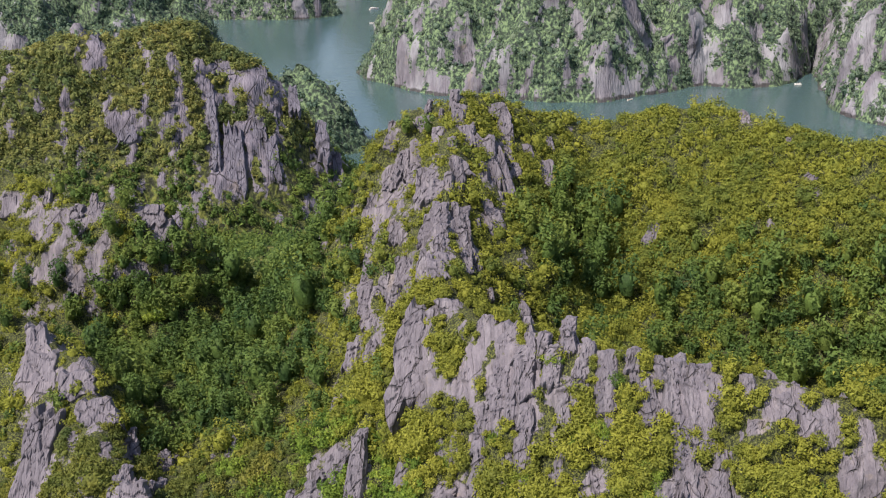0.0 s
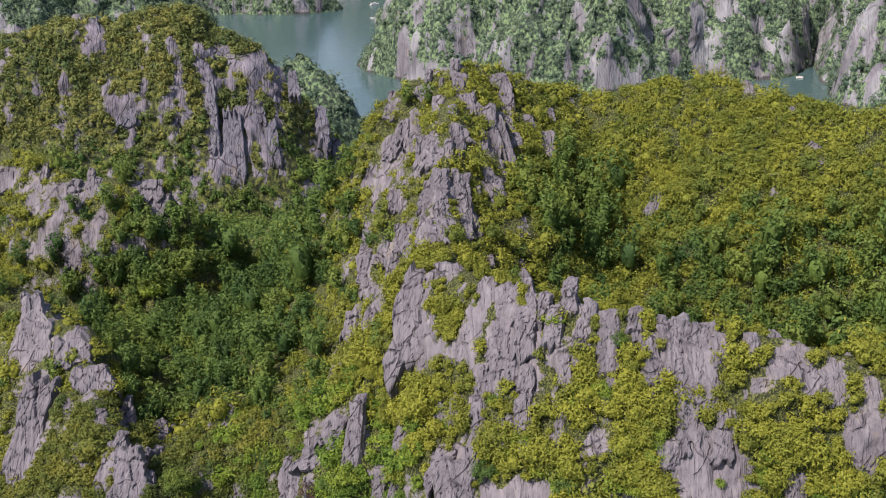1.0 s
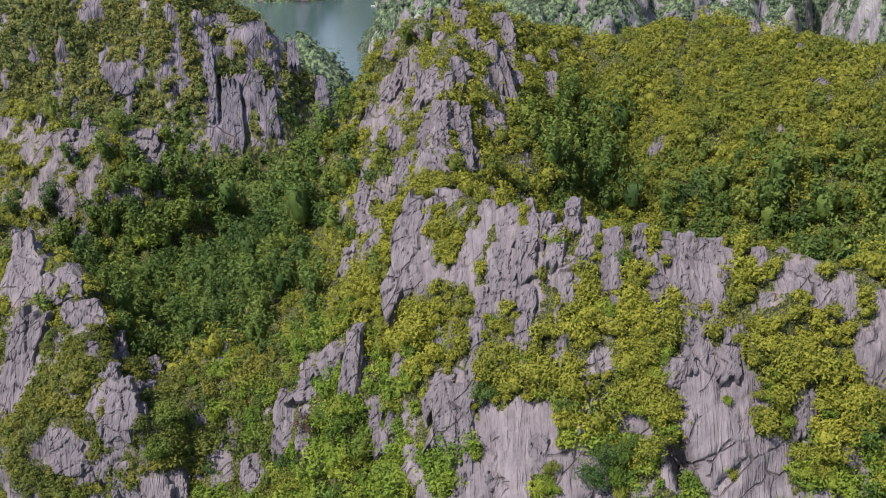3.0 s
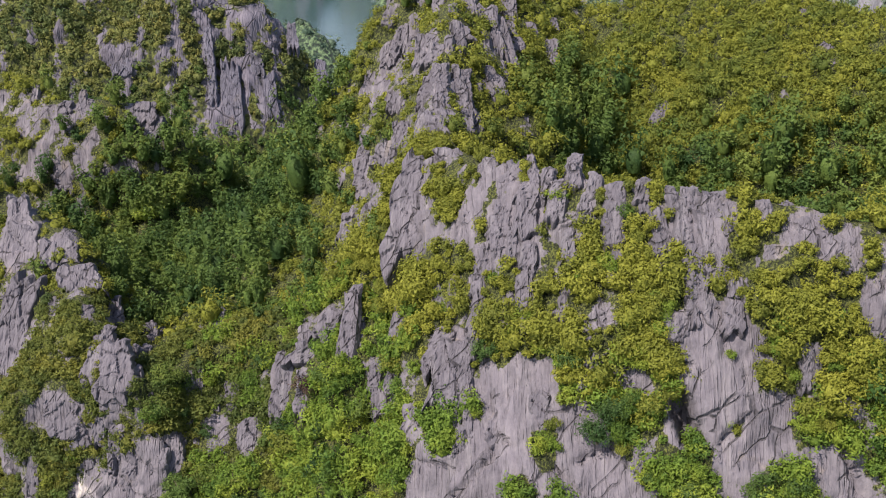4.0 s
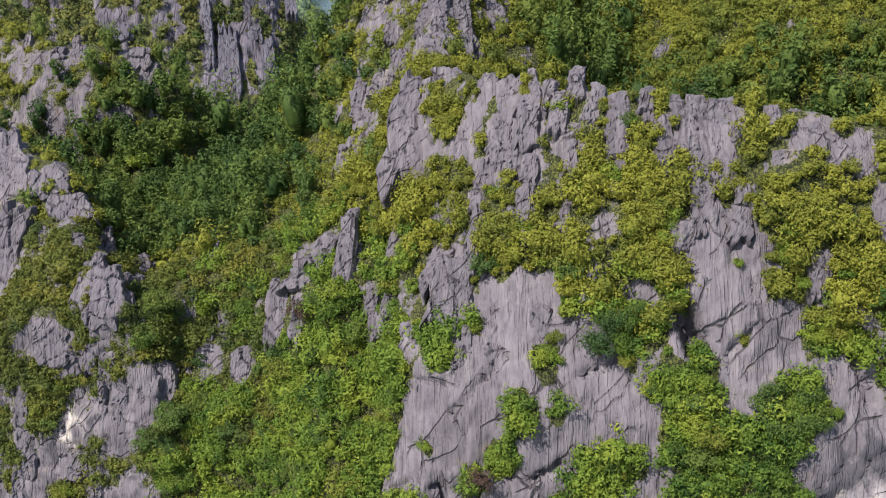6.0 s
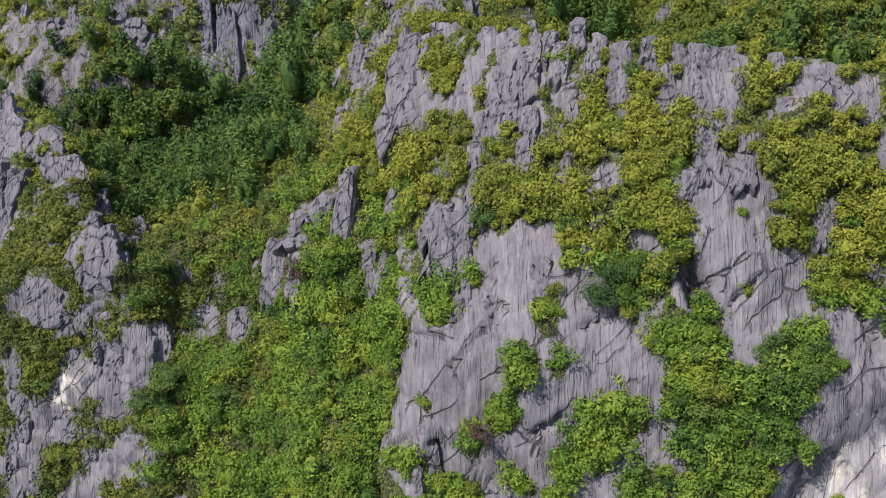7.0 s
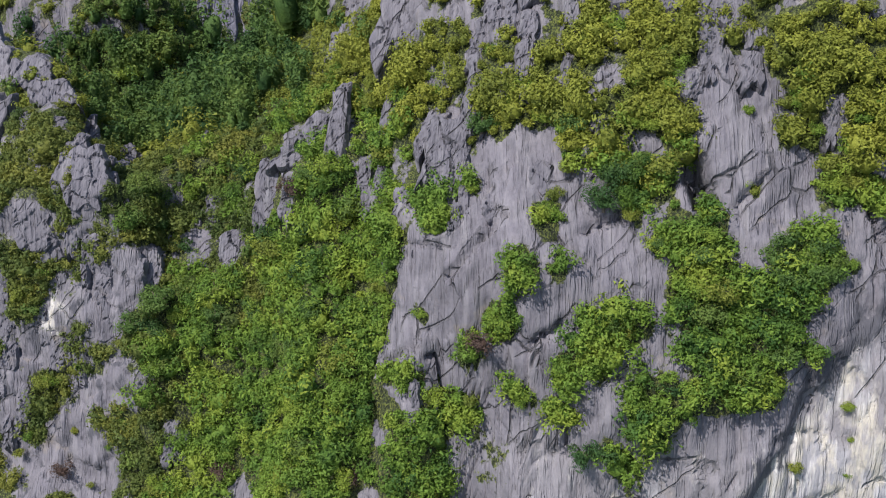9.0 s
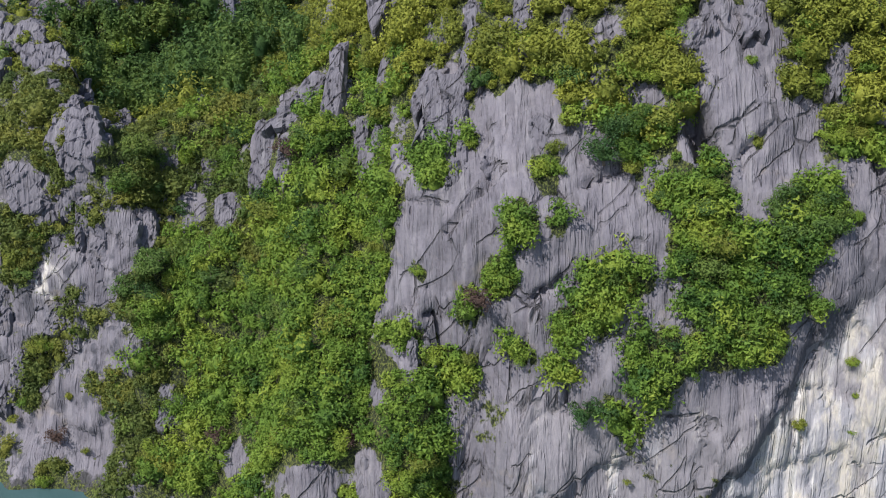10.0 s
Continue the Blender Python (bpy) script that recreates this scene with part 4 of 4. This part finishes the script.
scrub("ridge_scrub", near_ground, plain * front * high * (1 - west), 1400, (0.7, 1.9), 230, 0.23, RIDGE_LEAVES, "dense olive and yellow-green shrubs on the rocky ridge", sink=-0.22, tall=1.1, crags=CRAGS)
scrub("gully_scrub", near_ground, open_ground * front * np.maximum(fresh, 1 - high) * (1 - west), 1250, (0.85, 2.3), 220, 0.26, SLOPE_LEAVES, "bright green bushes filling the steep gully", sink=0.0, crags=WEST_CRAGS + LEFT_CRAGS)
scrub("west_scrub", near_ground, open_ground * west * (1 - deep), 1300, (0.65, 1.65), 140, 0.25, WEST_LEAVES, "dull olive and dark green shrubs on the smaller hill", crags=CRAGS)
scrub("hilltop_scrub", near_ground, plain * back, 2600, (0.8, 1.7), 70, 0.26, RIDGE_LEAVES, "olive scrub over the hilltops", grid=(3, 6), crags=CRAGS)
scrub("hollow_scrub", near_ground, open_ground * back * fresh, 3000, (0.8, 1.7), 70, 0.26, HOLLOW_LEAVES, "dense green and olive scrub in the hollow", grid=(3, 6))
scrub("hollow_trees", near_ground, open_ground * back * np.maximum(fresh, 0.25) * (1 - deep) * (pz < 72), 320, (1.0, 2.0), 200, 0.28, HOLLOW_LEAVES, "green tree crowns above the scrub", (0.0, 0.75), -0.3, 1.1)
scrub("valley_forest", near_ground, open_ground * deep, 750, (1.1, 2.1), 130, 0.34, VALLEY_LEAVES, "dark green forest canopy in the sheltered valley", tall=1.2, upright=1.2)
scrub("valley_trees", near_ground, open_ground * deep, 640, (1.3, 2.5), 210, 0.4, VALLEY_LEAVES, "taller rounded tree crowns in the valley forest", (0.1, 1.0), -0.75, 1.8, (5, 8), 2.0)
low_slope = step(40, 24, far_ground["place"][:, 2] + 8 * smooth_noise(far_ground["place"][:, 0] / 12, far_ground["place"][:, 1] / 12, 0 * far_ground["area"], 5))
scrub("mountain_scrub", far_ground, soft(far_ground) * (1 - low_slope), 2500, (1.0, 2.3), 36, 0.52, HAZED_MOUNTAIN_LEAVES, "olive scrub high on the mountain", grid=(3, 6))
scrub("mountain_forest", far_ground, soft(far_ground) * low_slope, 1200, (1.5, 3.0), 60, 0.55, VALLEY_LEAVES, "dark green forest at the mountain's foot", tall=1.2, grid=(3, 6))
for ground in ISLES:
    cover = soft(ground) * (ground["place"][:, 2] > 2)
    scrub("island_forest", ground, cover, min(int((cover * ground["area"]).sum() / 13), 2200), (1.8, 3.5), 24, 0.7, HAZED_FAR_LEAVES, "hazy green forest on a far island", grid=(3, 5))


# ---- crags ----
def facets(x, z, seed):
    """Broken rock: flat facets, each with its own depth and tilt, and how far the crack to the next one is."""
    fx, fz = np.floor(x), np.floor(z)
    first, second, depth = np.full(x.shape, 9.0), np.full(x.shape, 9.0), np.zeros_like(x)
    for dx in (-1, 0, 1):
        for dz in (-1, 0, 1):
            cx, cz = fx + dx, fz + dz
            ax, az = x - cx - hashed(cx, cz, 0 * cx, seed), z - cz - hashed(cx, cz, 0 * cx, seed + 1)
            d = ax * ax + az * az
            here = 1.2 * (hashed(cx, cz, 0 * cx, seed + 2) - 0.5) + 0.7 * (hashed(cx, cz, 0 * cx, seed + 3) - 0.5) * ax + 0.5 * (hashed(cx, cz, 0 * cx, seed + 4) - 0.5) * az
            second = np.where(d < first, first, np.minimum(second, d))
            depth = np.where(d < first, here, depth)
            first = np.minimum(first, d)
    return depth, np.sqrt(second) - np.sqrt(first)


def crag_mesh(w, h, d, lean, seed, material):
    """A slab of limestone that stands out of the slope: a toothed top, broken sides, a front of flat facets parted by cracks and faint flutes, and a closed back."""
    across, levels = int(np.clip(w / 0.15, 10, 44)), int(np.clip(h / 0.19, 10, 52))
    u, v = np.meshgrid(np.linspace(0, 1, across), np.linspace(0, 1, levels), indexing="ij")
    off, chance = 17.3 * seed, np.random.default_rng(seed)
    teeth = max(1, round(w / 1.9))
    peaks = np.interp(u, np.linspace(0, 1, 2 * teeth + 1) + chance.uniform(-0.3, 0.3, 2 * teeth + 1) / (2 * teeth), np.where(np.arange(2 * teeth + 1) % 2, chance.uniform(0.78, 1.0, 2 * teeth + 1), chance.uniform(0.62, 0.88, 2 * teeth + 1)))
    peaks = peaks + 0.04 * smooth_noise(9 * u + off, 0 * u, 0 * u, 3)
    z = h * (-0.6 + v * (0.6 + 0.56 * peaks) - 0.4 * (1 - v) * np.abs(smooth_noise(3.5 * u + off, 0 * u, 0 * u, 4)))
    shrink = chance.uniform(0.1, 0.4)
    left = -0.5 + shrink * chance.uniform(0.2, 0.8) * v ** 1.5 + 0.09 * smooth_noise(4 * v + off, 0 * v, 0 * v, 5) + 0.05 * smooth_noise(11 * v + off, 0 * v, 0 * v, 6)
    right = 0.5 - shrink * chance.uniform(0.2, 0.8) * v ** 1.5 + 0.09 * smooth_noise(4 * v - off, 0 * v, 0 * v, 7) + 0.05 * smooth_noise(11 * v - off, 0 * v, 0 * v, 8)
    x = w * (left + u * (right - left) + lean * (v - 0.55))
    rim = np.minimum(1, np.minimum(u, 1 - u) * across / 2.2) * np.minimum(1, (1 - v) * levels / 2.2)
    size = np.clip(0.5 * w, 0.8, 2.6)
    depth, gap = facets((x + 0.3 * z) / size + off, (z - 0.25 * x) / (1.6 * size), 41)
    depth2, gap2 = facets((x - 0.2 * z) / (0.45 * size) + off, z / (0.8 * size), 47)
    push = 0.2 * size * depth + 0.07 * size * depth2 - 0.3 * step(0.07, 0, gap) - 0.1 * step(0.08, 0, gap2)
    push = push + 0.09 * (1 - 2 * np.abs(smooth_noise(x * 1.6 + off, 0 * x, z * 0.2, 12))) + 0.05 * (1 - 2 * np.abs(smooth_noise(x * 4.1 + off, 0 * x, z * 0.5, 13)))
    y = 0.5 * d - rim * (d * (1 - 0.35 * v) + push) + 1.6 * d * step(0.2, 0, v)
    n = across * levels
    verts = np.concatenate([np.stack([x, y, z], -1).reshape(-1, 3), [[0.0, 0.9 * d, -0.1 * h]]])
    faces = [(a * levels + b, (a + 1) * levels + b, (a + 1) * levels + b + 1, a * levels + b + 1) for a in range(across - 1) for b in range(levels - 1)]
    edge = [b for b in range(levels)] + [a * levels + levels - 1 for a in range(1, across)] + [(across - 1) * levels + b for b in range(levels - 2, -1, -1)] + [a * levels for a in range(across - 2, 0, -1)]
    faces += [(p, q, n) for p, q in zip(edge, edge[1:] + edge[:1])]
    mesh = bpy.data.meshes.new("limestone_crag")
    mesh.from_pydata(verts.tolist(), [], faces)
    mesh.materials.append(material)
    return mesh


def crag_place(spot, height):
    """How a crag stands on its slope: its matrix, width, height and depth."""
    x, y, z, w, h, lean = (*spot, 0.0)[:6]
    e = np.array([-2.5, 0, 2.5])
    gx, gy = np.meshgrid(x + e, y + e, indexing="ij")
    land = height(gx, gy)
    fall = np.array([land[2].mean() - land[0].mean(), land[:, 2].mean() - land[:, 0].mean()]) / 5
    face = math.atan2(-fall[0], max(fall[1], 0.5)) * 0.25
    back = min(max(math.atan2(1, max(np.hypot(*fall), 0.2)) - 0.1, 0.03), 0.6)
    m = Matrix.Translation((x, y, z)) @ Matrix.Rotation(face, 4, "Z") @ Matrix.Rotation(-back, 4, "X")
    return m, w / max(math.cos(face), 0.7), h / max(math.cos(0.55 * back), 0.7), float(np.clip(0.38 * w, 0.8, 2.4)), lean


def crag(spot, seed, height, label, group):
    m, w, h, d, lean = crag_place(spot, height)
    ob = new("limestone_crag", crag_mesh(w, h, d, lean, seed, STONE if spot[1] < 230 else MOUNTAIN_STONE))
    ob.matrix_basis = m
    return tagged(ob, label, "rock", group)


def broken_rocks(name, spots, seed, label):
    """Rocks too small and too many to tell apart, joined."""
    bm = bmesh.new()
    for n, spot in enumerate(spots):
        m, w, h, d, lean = crag_place(spot, near_land)
        mesh = crag_mesh(w, h, d, lean, seed + n, STONE)
        mesh.transform(m)
        bm.from_mesh(mesh)
        bpy.data.meshes.remove(mesh)
    mesh = bpy.data.meshes.new(name)
    bm.to_mesh(mesh)
    bm.free()
    mesh.materials.append(STONE)
    return tagged(new(name, mesh), label, "rocks", kind="stuff")


number = 0
for spots, height, label, group in (
    (CREST_CRAGS, near_land, "jagged fluted grey limestone blade on the ridge crest", "crags on the ridge crest"),
    (EAST_CRAGS, near_land, "broken grey limestone tooth among olive shrubs", "crags on the ridge crest"),
    (PEAK_CRAGS, near_land, "grey limestone slab on the rounded peak", "crags of the peak"),
    (WEST_CRAGS, near_land, "narrow grey limestone rib on the wooded flank", "ribs above the gully"),
    (LEFT_CRAGS, near_land, "weathered grey limestone outcrop on the smaller hill", "outcrops of the smaller hill"),
    ([s for s in SMALL_CRAGS if s[1] < 123 and s[0] > -10], near_land, "small grey limestone tooth between the shrubs", "small rocks among the scrub"),
    (SPUR_CRAGS, near_land, "fluted limestone cliff band on the wooded spur", "cliff bands of the spur"),
    ([(x, y, z, 0.75 * w, h) for x, y, z, w, h in MOUNTAIN_CRAGS], mountain_land, "tall grey limestone rib on the wooded mountain", "ribs of the mountain"),
):
    for spot in spots:
        number += 1
        crag(spot, number, height, label, group)
broken_rocks("hillside_rocks", [s for s in SMALL_CRAGS if s[1] >= 123 or s[0] <= -10], 600, "small grey limestone teeth scattered over the hilltops")
broken_rocks("cliff_rocks", LOW_RIBS, 900, "small grey limestone ribs on the smaller hill's cliff")


# ---- single trees on the sea cliff ----
def part(name, mesh, parent):
    ob = new(name, mesh)
    ob.parent = parent
    return ob


def trunk_mesh():
    """A short leaning trunk with limbs that fork into the crown, a unit tall."""
    bm = bmesh.new()

    def limb(points, thick):
        rings = []
        for n, p in enumerate(points):
            r = thick * (1 - 0.75 * n / (len(points) - 1))
            rings.append([bm.verts.new((p[0] + r * math.cos(k * math.pi / 3), p[1] + r * math.sin(k * math.pi / 3), p[2])) for k in range(6)])
        for one, two in zip(rings, rings[1:]):
            for k in range(6):
                bm.faces.new((one[k], one[(k + 1) % 6], two[(k + 1) % 6], two[k]))

    limb([(0, 0, -0.35), (0.02, -0.02, 0.0), (0.05, -0.05, 0.3), (0.02, -0.06, 0.75)], 0.07)
    for k in range(5):
        a, up = 1.3 * k + random.uniform(-0.3, 0.3), random.uniform(0.05, 0.3)
        limb([(0.03, -0.04, up), (0.25 * math.cos(a), 0.25 * math.sin(a), up + 0.2), (0.55 * math.cos(a), 0.55 * math.sin(a), up + 0.34)], 0.035)
    mesh = bpy.data.meshes.new("trunk")
    bm.to_mesh(mesh)
    bm.free()
    mesh.materials.append(BARK)
    return mesh


def crown_mesh(material, leaves, lobes, leaf, tint):
    body, place, face, rings, around = crown_shape(lobes + 8, 0.95, 6, 10, leaves)
    tints = np.clip(tint + rng.normal(0, 0.06, leaves), 0, 1)
    return plant_mesh("crown", place, face, leaf * rng.uniform(0.6, 1.4, leaves), tints, material, body[None], np.array([tint]), rings, around)


def tree_kind(material, lobes, tint, leaves=1150, leaf=0.092):
    base = new("tree", None)
    part("trunk", trunk_mesh(), base)
    part("crown", crown_mesh(material, leaves, lobes, leaf, tint), base)
    return base


KINDS = {
    "deep": [tree_kind(VALLEY_LEAVES, 9, 0.1), tree_kind(VALLEY_LEAVES, 11, 0.25)],
    "dark": [tree_kind(VALLEY_LEAVES, 8, 0.55), tree_kind(VALLEY_LEAVES, 11, 0.8), tree_kind(SLOPE_LEAVES, 9, 0.25)],
    "green": [tree_kind(SLOPE_LEAVES, 8, 0.5), tree_kind(SLOPE_LEAVES, 11, 0.65), tree_kind(SLOPE_LEAVES, 7, 0.35), tree_kind(SLOPE_LEAVES, 9, 0.8)],
    "olive": [tree_kind(HOLLOW_LEAVES, 8, 0.4), tree_kind(HOLLOW_LEAVES, 10, 0.6), tree_kind(SLOPE_LEAVES, 8, 0.8)],
    "dry": [tree_kind(DRY_TWIGS, 8, 0.5, 600, 0.1)],
}
LABELS = {
    "deep": "deep green dense tree on a cliff ledge",
    "dark": "dark green broad-crowned tree rooted in the cliff",
    "green": "fresh green bushy tree on a cliff ledge",
    "olive": "olive-leaved bushy tree on a cliff ledge",
    "dry": "bare brown shrub with dry twigs",
}


def plant(kind, x, y, z, size, label="", group=""):
    source = random.choice(KINDS[kind])
    turned = Matrix.Translation((x, y, z)) @ Matrix.Rotation(random.uniform(0.05, 0.4), 4, "X") @ Matrix.Rotation(random.uniform(0, 6.28), 4, "Z")
    made = copy_thing(source, turned)
    made.scale = (size * random.uniform(0.9, 1.15), size * random.uniform(0.9, 1.15), size * random.uniform(0.85, 1.1))
    return tagged(made, label or LABELS[kind], "shrub" if kind == "dry" else "tree", group or ("dry shrubs" if kind == "dry" else "trees on the sea cliff"))


def rooted(kind, x, z, size, forward=-0.1):
    """A tree on the face of the near hill, rooted at a height or on the crest below it."""
    y = cliff_depth(x, z)
    if np.hypot(x - 24.7, 0.55 * (z - 45.4)) < 0.9 + 0.7 * size:
        return None
    z = min(z, float(near_land(np.array([x]), np.array([y]))[0]) + 0.3)
    return plant(kind, x, y - forward, z - 0.3 * size, size)


for n, (x, y, z, w, h) in enumerate(THICKETS + RIDGE_GREEN + LEFT_GREEN):
    count = max(1, round(w * h / 12.5))
    for k in range(count):
        dx, dz = (random.uniform(-0.36, 0.36) * w, random.uniform(-0.36, 0.36) * h) if count > 1 else (0, 0)
        kind = "dark" if n in (0, 4, 6, 13) else random.choice(("green", "green", "olive", "dark")) if z < 42 else random.choice(("olive", "olive", "green"))
        size = min(w, h, 6.0) * (0.36 if count == 1 else random.uniform(0.19, 0.37)) + 0.25
        rooted(kind, x + dx, z + dz, size)
for kind, x, y, z, size in (("dry", -45.9, 113.6, 5.3, 1.7), ("dry", -17.3, 121.1, 38.6, 2.0), ("dry", 4.0, 96.9, 29.9, 1.9), ("dry", -25.2, 107.3, 8.8, 1.7), ("dry", -18.3, 101.8, 9.9, 1.3), ("dry", -9.3, 98.5, 13.4, 1.4), ("dark", -20.4, 117.5, 23.5, 3.4), ("green", -16.5, 122.0, 36.0, 2.6), ("green", -56.0, 193.5, 38.0, 3.6), ("dark", -33.0, 117.0, 26.0, 2.6)):
    plant(kind, x, y, z - 0.35 * size, size)


def grove(kinds, chosen, count, low, high, label, group):
    """Single trees that stand above the scrub."""
    weight = near_ground["area"] * chosen
    for x, y, z in near_ground["place"][rng.choice(len(weight), count, replace=False, p=weight / weight.sum())]:
        size = random.uniform(low, high)
        plant(random.choice(kinds), float(x), float(y), float(z) + 0.05 * size, size, label, group)


clear = 1 - near_patch(px, py, pz, WEST_CRAGS + LEFT_CRAGS, 1.3)
gully = open_ground * (py < 125) * (px > -34) * (px < 0) * (pz < 44) * clear
grove(("green", "green", "green", "dark", "olive"), gully, 60, 1.5, 3.0, "bushy green tree standing above the gully scrub", "trees in the gully")
grove(("dark", "deep", "dark"), open_ground * clear * (py < 132) * (px > -37) * (px < -14) * (pz > 21) * (pz < 40), 34, 1.3, 2.5, "dark green dense tree on the shoulder above the gully", "trees in the gully")
# The narrow band of bushes that runs down between the two walls of the sea cliff.
for x, z, size in ((15.4, 50.6, 1.4), (13.9, 47.9, 1.3), (12.8, 45.7, 1.2), (11.6, 43.2, 1.3), (10.4, 41.0, 1.1), (9.3, 39.3, 1.3), (8.4, 37.6, 1.4), (17.0, 45.4, 1.5), (19.0, 45.8, 1.8), (21.2, 46.4, 1.5), (18.2, 43.4, 1.2)):
    rooted("dark" if 16 < x < 20 else "olive", x, z, size)
# Deep green trees that stand out from the thickets.
for x, z, size in ((32.7, 40.9, 1.7), (34.9, 38.6, 1.9), (35.8, 40.5, 1.8), (32.6, 37.8, 2), (31.4, 39.4, 2), (36.6, 38, 1.6), (16.7, 45.6, 1.5), (16, 43.6, 2.2), (18, 46.1, 1.7), (21.6, 26.8, 1.7), (21.4, 23.8, 2.3), (25.4, 29.7, 1.9), (28.8, 27.9, 2.2), (14, 19, 1.9), (15.6, 19.8, 2), (21.4, 21.2, 1.6), (4.5, 48.8, 2), (13.3, 49.8, 2.2)):
    rooted("deep", x, z, size, 0.5)
# Lone tufts on the bare faces.
for kind, x, z, size in (("olive", 35.2, 30.9, 1.0), ("olive", 34.7, 18.2, 1.1), ("olive", 39.0, 24.9, 0.9), ("olive", 39.6, 21.5, 0.5), ("olive", 39.7, 17.7, 0.6), ("green", 25.6, 17.1, 0.8), ("olive", 18.6, 11.4, 0.5), ("olive", -42.4, 3.6, 0.7), ("olive", -44.6, 9.2, 0.8), ("green", -40.2, 8.0, 0.6), ("olive", 29.4, 45.3, 0.8), ("green", 19.1, 34.4, 0.9), ("dark", 12.1, 37.1, 1.1), ("olive", 27.5, 49.0, 0.5), ("olive", 6.5, 40.0, 0.4), ("green", -38.2, 17.0, 0.6), ("olive", -52.0, 6.0, 0.8)):
    cut = float(undercut_cliff(np.array([x]), np.array([92.0]), np.array([z]))[0]) if x > 20 else 0.0
    rooted(kind, x, z, size, -0.1 - cut)
for kinds in KINDS.values():
    for source in kinds:
        for ob in (*source.children, source):
            bpy.data.objects.remove(ob)


# ---- boats on the bay ----
def boat(x, y, turn, length, cabin, label):
    base = new("boat", None)
    bm = bmesh.new()
    rings = []
    for n in range(9):
        t = n / 8
        half = 0.17 * (1 - max(0, t - 0.45) ** 2 / 0.3) * (0.82 + 0.18 * min(1, 4 * t))
        top, sheer = 0.1 + 0.07 * t * t, -0.5 + t
        rings.append([bm.verts.new((sheer, side * half * wide, z)) for side, wide, z in ((-1, 1, top), (-1, 0.75, -0.02), (1, 0.75, -0.02), (1, 1, top))])
    for one, two in zip(rings, rings[1:]):
        for k in range(3):
            bm.faces.new((one[k], one[k + 1], two[k + 1], two[k]))
    bm.faces.new(rings[0])
    bm.faces.new(rings[-1][::-1])
    pieces = [("hull", bm, HULL_WHITE)]

    def block(low, high):
        made = bmesh.new()
        bmesh.ops.create_cube(made, size=1)
        for v in made.verts:
            v.co = [low[k] + (v.co[k] + 0.5) * (high[k] - low[k]) for k in range(3)]
        bmesh.ops.bevel(made, geom=made.edges[:], offset=0.008, segments=1, affect="EDGES")
        return made

    pieces.append(("deck", block((-0.48, -0.14, 0.06), (0.3, 0.14, 0.085)), DECK))
    if cabin:
        pieces.append(("cabin", block((-0.38, -0.11, 0.085), (0.12, 0.11, 0.2)), HULL_WHITE))
        pieces.append(("window", block((-0.34, -0.113, 0.13), (0.08, 0.113, 0.175)), DARK_GLASS))
        pieces.append(("roof", block((-0.42, -0.13, 0.2), (0.16, 0.13, 0.215)), HULL_WHITE))
    else:
        pieces.append(("seat", block((-0.2, -0.12, 0.085), (-0.12, 0.12, 0.12)), DECK))
    for name, made, material in pieces:
        mesh = bpy.data.meshes.new(name)
        made.to_mesh(mesh)
        made.free()
        mesh.materials.append(material)
        part(name, mesh, base)
    base.matrix_basis = Matrix.Translation((x, y, 0)) @ Matrix.Rotation(turn, 4, "Z")
    base.scale = (length,) * 3
    return tagged(base, label, "boat", "boats on the bay")


boat(-53.9, 903, 0.5, 8.0, True, "small white cabin boat out in the channel")
boat(-49.6, 825, 0.05, 7.0, False, "low white open boat in the channel")
boat(193.5, 582, 2.9, 3.8, True, "white tour boat off the cliff point")
boat(97.0, 549, 0.6, 3.6, False, "tiny white rowing boat below the cliffs")
